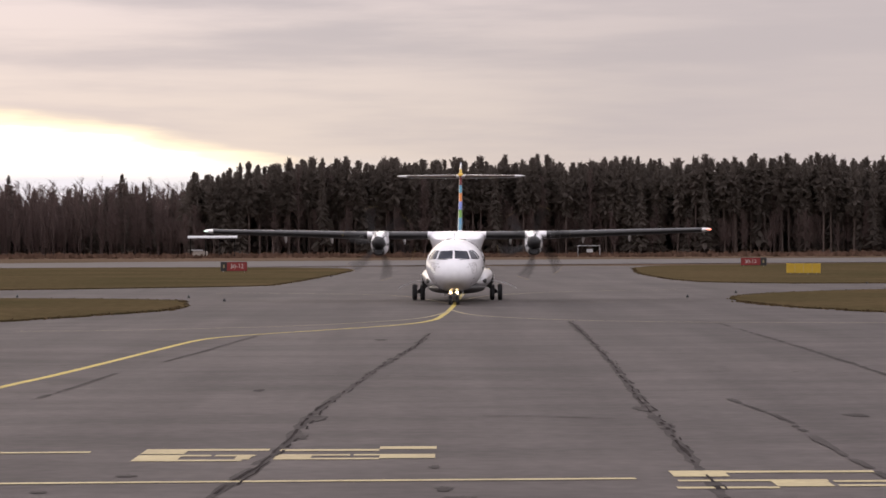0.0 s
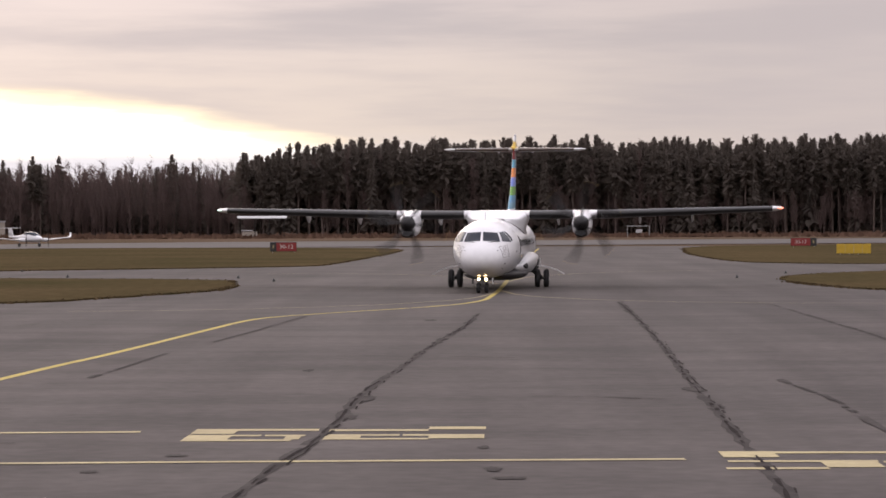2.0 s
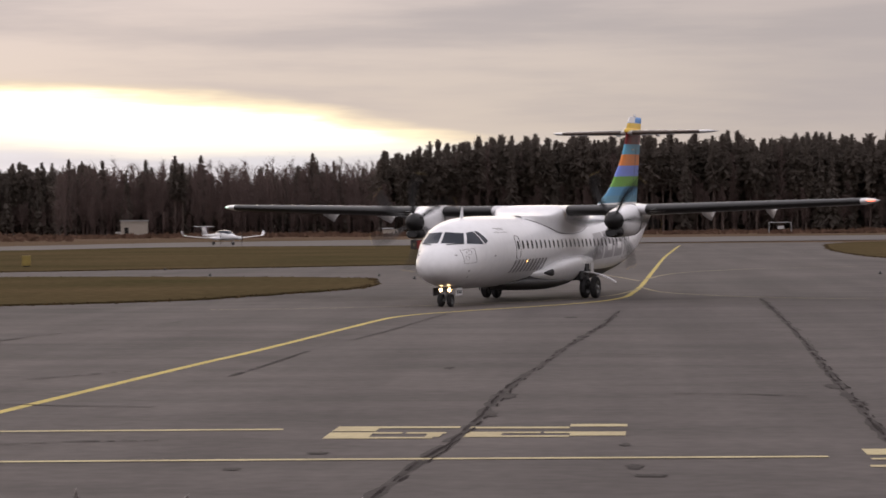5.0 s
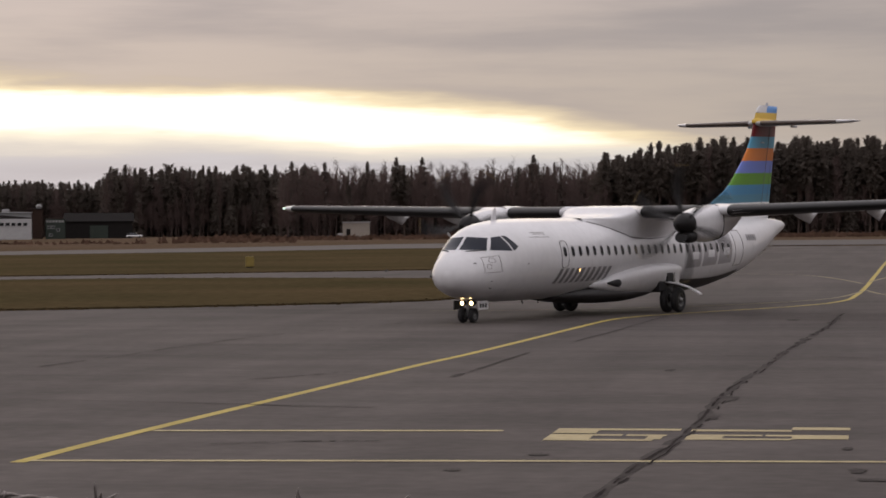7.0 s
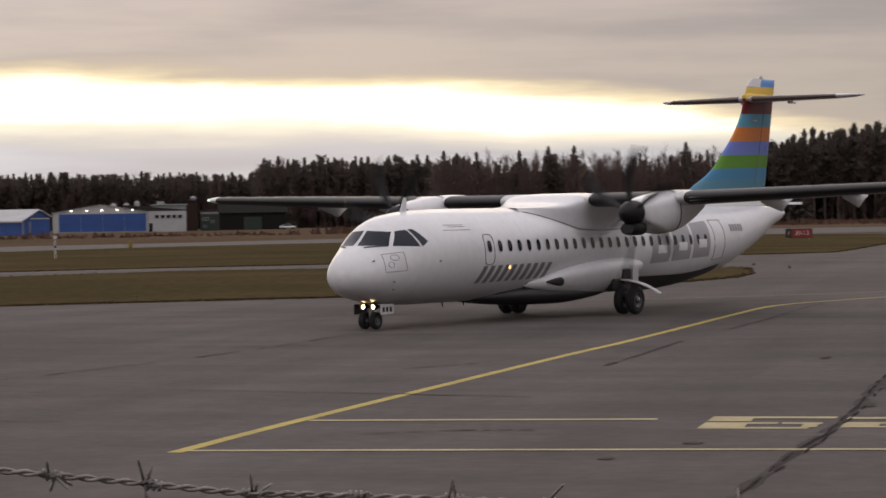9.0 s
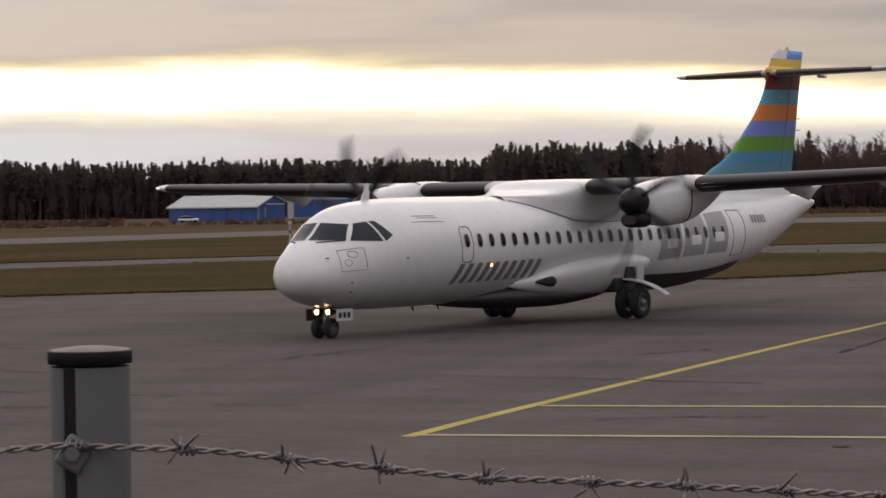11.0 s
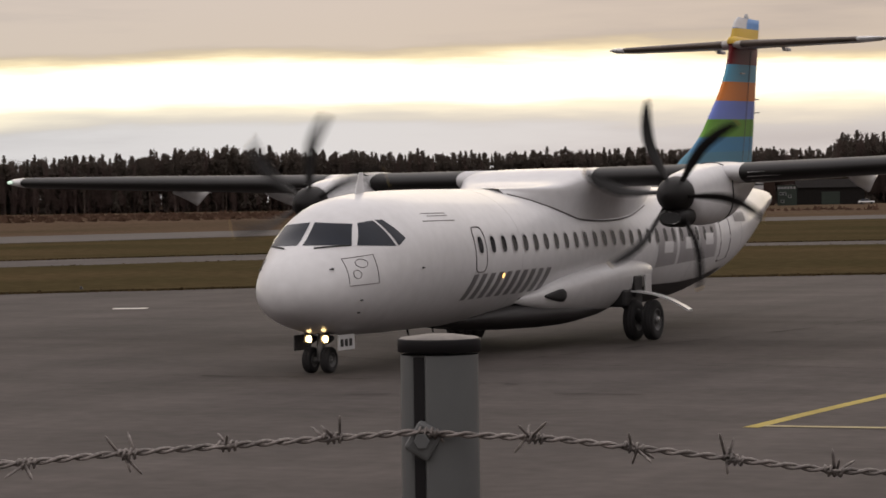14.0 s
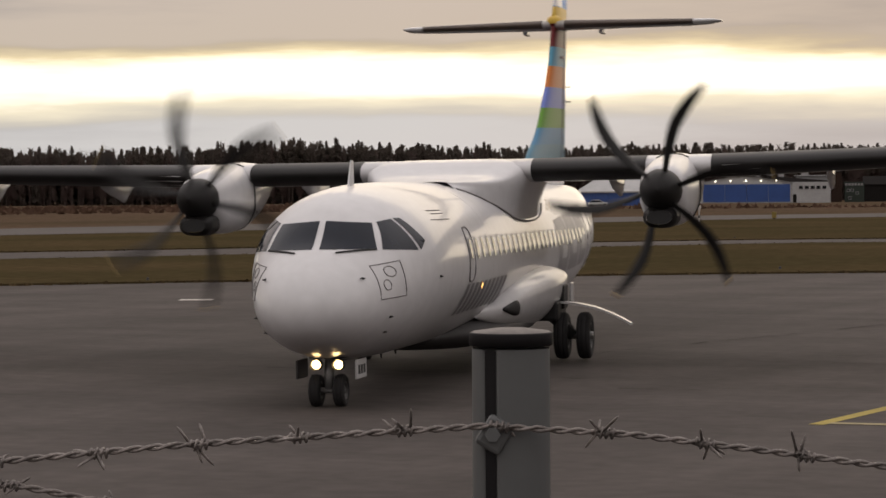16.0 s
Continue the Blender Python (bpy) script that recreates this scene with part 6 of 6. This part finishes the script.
def fence_post(p):
    S = tagged(empty("fence_post", pose(p.x, p.y, 0, 0, 0, POST_AZ)), "galvanised round fence post with a black plastic cap", "fence post", "fence posts")
    n, r = 96, 0.0293
    V, F = [], []
    def ring(zz, rr):
        for k in range(n):
            a = 2 * math.pi * k / n
            # a pressed groove runs down the side that faces the apron viewer
            g = 1 - 0.30 / (1 + math.exp((abs(math.degrees(a) - 236) - 9.5) / 0.8))
            V.append((rr * g * math.cos(a), rr * g * math.sin(a), zz))
    zs = [-0.2, 1.0, 2.0, 2.7, POST_TOP - 0.012]
    for z in zs:
        ring(z, r)
    for i in range(len(zs) - 1):
        F += [(i * n + k, i * n + (k + 1) % n, (i + 1) * n + (k + 1) % n, (i + 1) * n + k) for k in range(n)]
    mesh_ob("post", V, F, M["galv"], S, True)
    # black strip along the groove stands in for the shade inside it
    V, F = [], []
    for zz in (0.0, POST_TOP - 0.013):
        for k in range(7):
            a = radians(226 + 20 * k / 6)
            V.append((r * 0.955 * math.cos(a), r * 0.955 * math.sin(a), zz))
    F = [(k, k + 1, k + 8, k + 7) for k in range(6)]
    mesh_ob("slot_shade", V, F, M["cap"], S, True, "black strip painting the shade in the post's slot")
    prof = [(POST_TOP - 0.0100, 0.0296), (POST_TOP - 0.0098, 0.0314), (POST_TOP - 0.0012, 0.0315), (POST_TOP - 0.0004, 0.0311), (POST_TOP, 0.030), (POST_TOP + 0.0006, 0.012), (POST_TOP + 0.0007, 0.0005)]
    V = [(rr * math.cos(6.28319 * k / n), rr * math.sin(6.28319 * k / n), z) for z, rr in prof for k in range(n)]
    F = [(i * n + k, i * n + (k + 1) % n, (i + 1) * n + (k + 1) % n, (i + 1) * n + k) for i in range(len(prof) - 1) for k in range(n)]
    mesh_ob("cap", V, F, M["cap"], S, True, "black plastic post cap")
    # shallow cone on the cap, in a paler tone than its rim
    V = [(rr * math.cos(6.28319 * k / n), rr * math.sin(6.28319 * k / n), z) for z, rr in ((POST_TOP - 0.0004, 0.0306), (POST_TOP + 0.0009, 0.0285), (POST_TOP + 0.0030, 0.012), (POST_TOP + 0.0034, 0.0006)) for k in range(n)]
    F = [(i * n + k, i * n + (k + 1) % n, (i + 1) * n + (k + 1) % n, (i + 1) * n + k) for i in range(3) for k in range(n)]
    mesh_ob("cap_top", V, F, M["cap_pale"], S, True, "paler shallow cone on the cap")
    bm = box_bm(-0.0105, 0.0105, -0.0035, 0.0035, -0.0125, 0.0125, 0.003)
    bmesh.ops.transform(bm, matrix=pose(-0.0125, -0.0300, POST_TOP - 0.0745, 0, 32, 0), verts=bm.verts)
    part("bolt_plate", bm, M["galv"], S, "worn tilted clamp plate")
    part("bolt", tube_bm([(-0.014, -0.030, POST_TOP - 0.074), (-0.014, -0.040, POST_TOP - 0.074)], [0.0066, 0.0058], 6), M["galv"], S, "weathered bolt head")
    return S


def barbed_wire(points, seed, label="twisted barbed wire between the fence posts"):
    """Two twisted strands with four-point barbs, through the given points."""
    rnd = random.Random(seed)
    W = tagged(empty("barbed_wire", pose(*points[0])), label, "barbed wire", "fence wires")
    org = Vector(points[0])
    pts = [Vector(p) - org for p in points]
    path = []
    for a, b in zip(pts, pts[1:]):
        n = int((b - a).length / 0.0035)
        path += [a.lerp(b, k / n) for k in range(n)]
    path.append(pts[-1])
    side = FENCE_DIR.cross(Vector((0, 0, 1)))
    for ph in (0, math.pi):
        line = []
        s = 0.0
        for i, p in enumerate(path):
            if i:
                s += (p - path[i - 1]).length
            t = s / 0.030 * 2 * math.pi + ph
            line.append(p + Vector((0, 0, 1)) * math.sin(t) * 0.00155 + side * math.cos(t) * 0.00155 + Vector((0, 0, 1)) * 0.0012 * noise.noise(p * 9))
        part("strand", tube_bm(line, 0.0015, 6), M["wire"], W, smooth=True)
    s, nxt = 0.0, 0.03
    for i in range(1, len(path) - 1):
        s += (path[i] - path[i - 1]).length
        if s < nxt:
            continue
        nxt += 0.077 + rnd.uniform(-0.006, 0.006)
        d = (path[i + 1] - path[i - 1]).normalized()
        bm = bmesh.new()
        coil = [path[i] + d * (k - 12) * 0.00055 + Vector((0, 0, 1)) * math.sin(k * 0.8) * 0.0037 + side * math.cos(k * 0.8) * 0.0037 for k in range(26)]
        tube_bm(coil, 0.0011, 5, bm)
        for k in range(4):
            q = path[i] + d * rnd.uniform(-0.006, 0.006)
            a = rnd.uniform(0, 6.28)
            tip = q + (Vector((0, 0, 1)) * math.sin(a) + side * math.cos(a) * 0.7 + d * rnd.uniform(-0.8, 0.8)).normalized() * rnd.uniform(0.012, 0.027)
            tube_bm([q, q.lerp(tip, 0.85), tip], [0.0012, 0.0011, 0.0002], 5, bm)
        part("barb", bm, M["wire"], W, smooth=True)
    return W


def on_fence(s, el):
    """A point of the fence plane s metres to the right of the near post, seen el degrees below level from the eye's height."""
    p = Vector((PX, PY, 0)) + FENCE_DIR * s - Vector((-math.sin(radians(POST_AZ)), math.cos(radians(POST_AZ)), 0)) * 0.035
    return (p.x, p.y, EYE_Z - math.tan(radians(el)) * math.hypot(p.x, p.y))


fence_post(Vector((PX, PY, 0)))
for k in (-1, 1):
    q = Vector((PX, PY, 0)) + FENCE_DIR * 2.6 * k
    fence_post(q)
barbed_wire([on_fence(-2.4, 8.4), on_fence(-0.37, 5.62), on_fence(-0.2, 5.3), on_fence(-0.02, 5.02), on_fence(0.09, 5.22), on_fence(0.29, 5.92), on_fence(0.42, 6.05), on_fence(2.5, 7.0)], 5)
barbed_wire([on_fence(-2.4, 5.4), on_fence(-0.37, 6.15), on_fence(-0.30, 6.55), on_fence(0.0, 8.6), on_fence(2.5, 9.5)], 11)


# ------------------------------------------------------------ what moves
PLANE_ROWS = [(0, 0.77, 142.29, -1.25), (0.5, 0.73, 138.50, -1.46), (1, 0.64, 134.71, -1.74), (1.5, 0.47, 130.99, -2.34), (2, 0.31, 127.39, -3.91), (2.5, -0.01, 123.82, -5.74), (3, -0.49, 120.23, -8.03), (3.5, -1.06, 116.71, -10.12), (6, -5.86, 98.85, -19.38), (6.5, -6.99, 95.66, -20.10), (7, -8.19, 92.49, -20.84), (7.5, -9.46, 89.49, -21.56), (8, -10.69, 86.50, -21.67), (8.5, -11.98, 83.49, -21.39), (9, -13.33, 80.53, -20.98), (9.5, -14.52, 77.75, -20.26), (10, -15.63, 74.53, -19.26), (12.5, -20.20, 60.50, -10.84), (13, -20.71, 57.68, -7.95), (13.5, -21.16, 55.06, -4.39), (14, -21.56, 52.97, -0.62), (14.5, -21.76, 50.87, 3.14), (15, -21.76, 48.58, 6.98), (15.5, -21.51, 46.42, 10.59), (16, -21.11, 44.25, 15.10)]
TWIN_ROWS = [(0, -66.5, 362), (1.5, -64.0, 362), (3.5, -60.0, 363), (6, -53.6, 366), (10, -39.5, 372), (12.5, -29, 376), (16, -13, 381)]
PROP_PHASE = [(0, 15), (3.5, 10), (6, 50), (6.5, 55), (7, 55), (7.5, 38), (8, 35), (8.5, 10), (9, 5), (9.5, 20), (10, -4), (12.5, 32), (13, 31), (13.5, 26), (14, 41), (14.5, 56), (15, 60), (15.5, 75), (16, 80)]


def bank(t):
    """The airliner leans outward in its tightening turn, in degrees."""
    return float(np.interp(t, [0, 6, 10, 13, 14.5, 16], [0, 0.05, 0.22, 0.5, 0.58, 0.72]))


def motions():
    walk(AIRLINER, [(t, pose(x, y, 0, 0, bank(t), 180 + h)) for t, x, y, h in PLANE_ROWS])
    walk(TWIN, [(t, pose(x, y, 0.02, 0, 0, 180 + 42)) for t, x, y in TWIN_ROWS])
    pt, pv = [r[0] for r in PROP_PHASE], [r[1] for r in PROP_PHASE]
    for sp, sx in PROPS:
        rows = []
        turned = 0.0
        for k in range(481):
            t = k / 30
            if k:
                turned += 40 if k <= 105 else (32 if sx > 0 else 28) if k <= 345 else 28 if sx > 0 else 12
            a = float(np.interp(t, pt, pv)) - turned + (0 if sx < 0 else 30)
            rows.append((t, pose(sx * HUB[0], HUB[1], HUB[2], 0, -a, 0)))
        walk(sp, rows)
    # distance rolled, for the wheels
    ts = [k / 15 for k in range(241)]
    px = np.interp(ts, [r[0] for r in PLANE_ROWS], [r[1] for r in PLANE_ROWS])
    py = np.interp(ts, [r[0] for r in PLANE_ROWS], [r[2] for r in PLANE_ROWS])
    roll = np.concatenate([[0], np.cumsum(np.hypot(np.diff(px), np.diff(py)))])
    for wh, r in WHEELS:
        l = tuple(wh.location)
        # small wheels turn too fast for the rows: let them creep by the same spokes
        f = 1.0 if r > 0.3 else 0.5
        walk(wh, [(t, pose(*l, -math.degrees(s / r) * f, 0, 0)) for t, s in zip(ts, roll)])


motions()
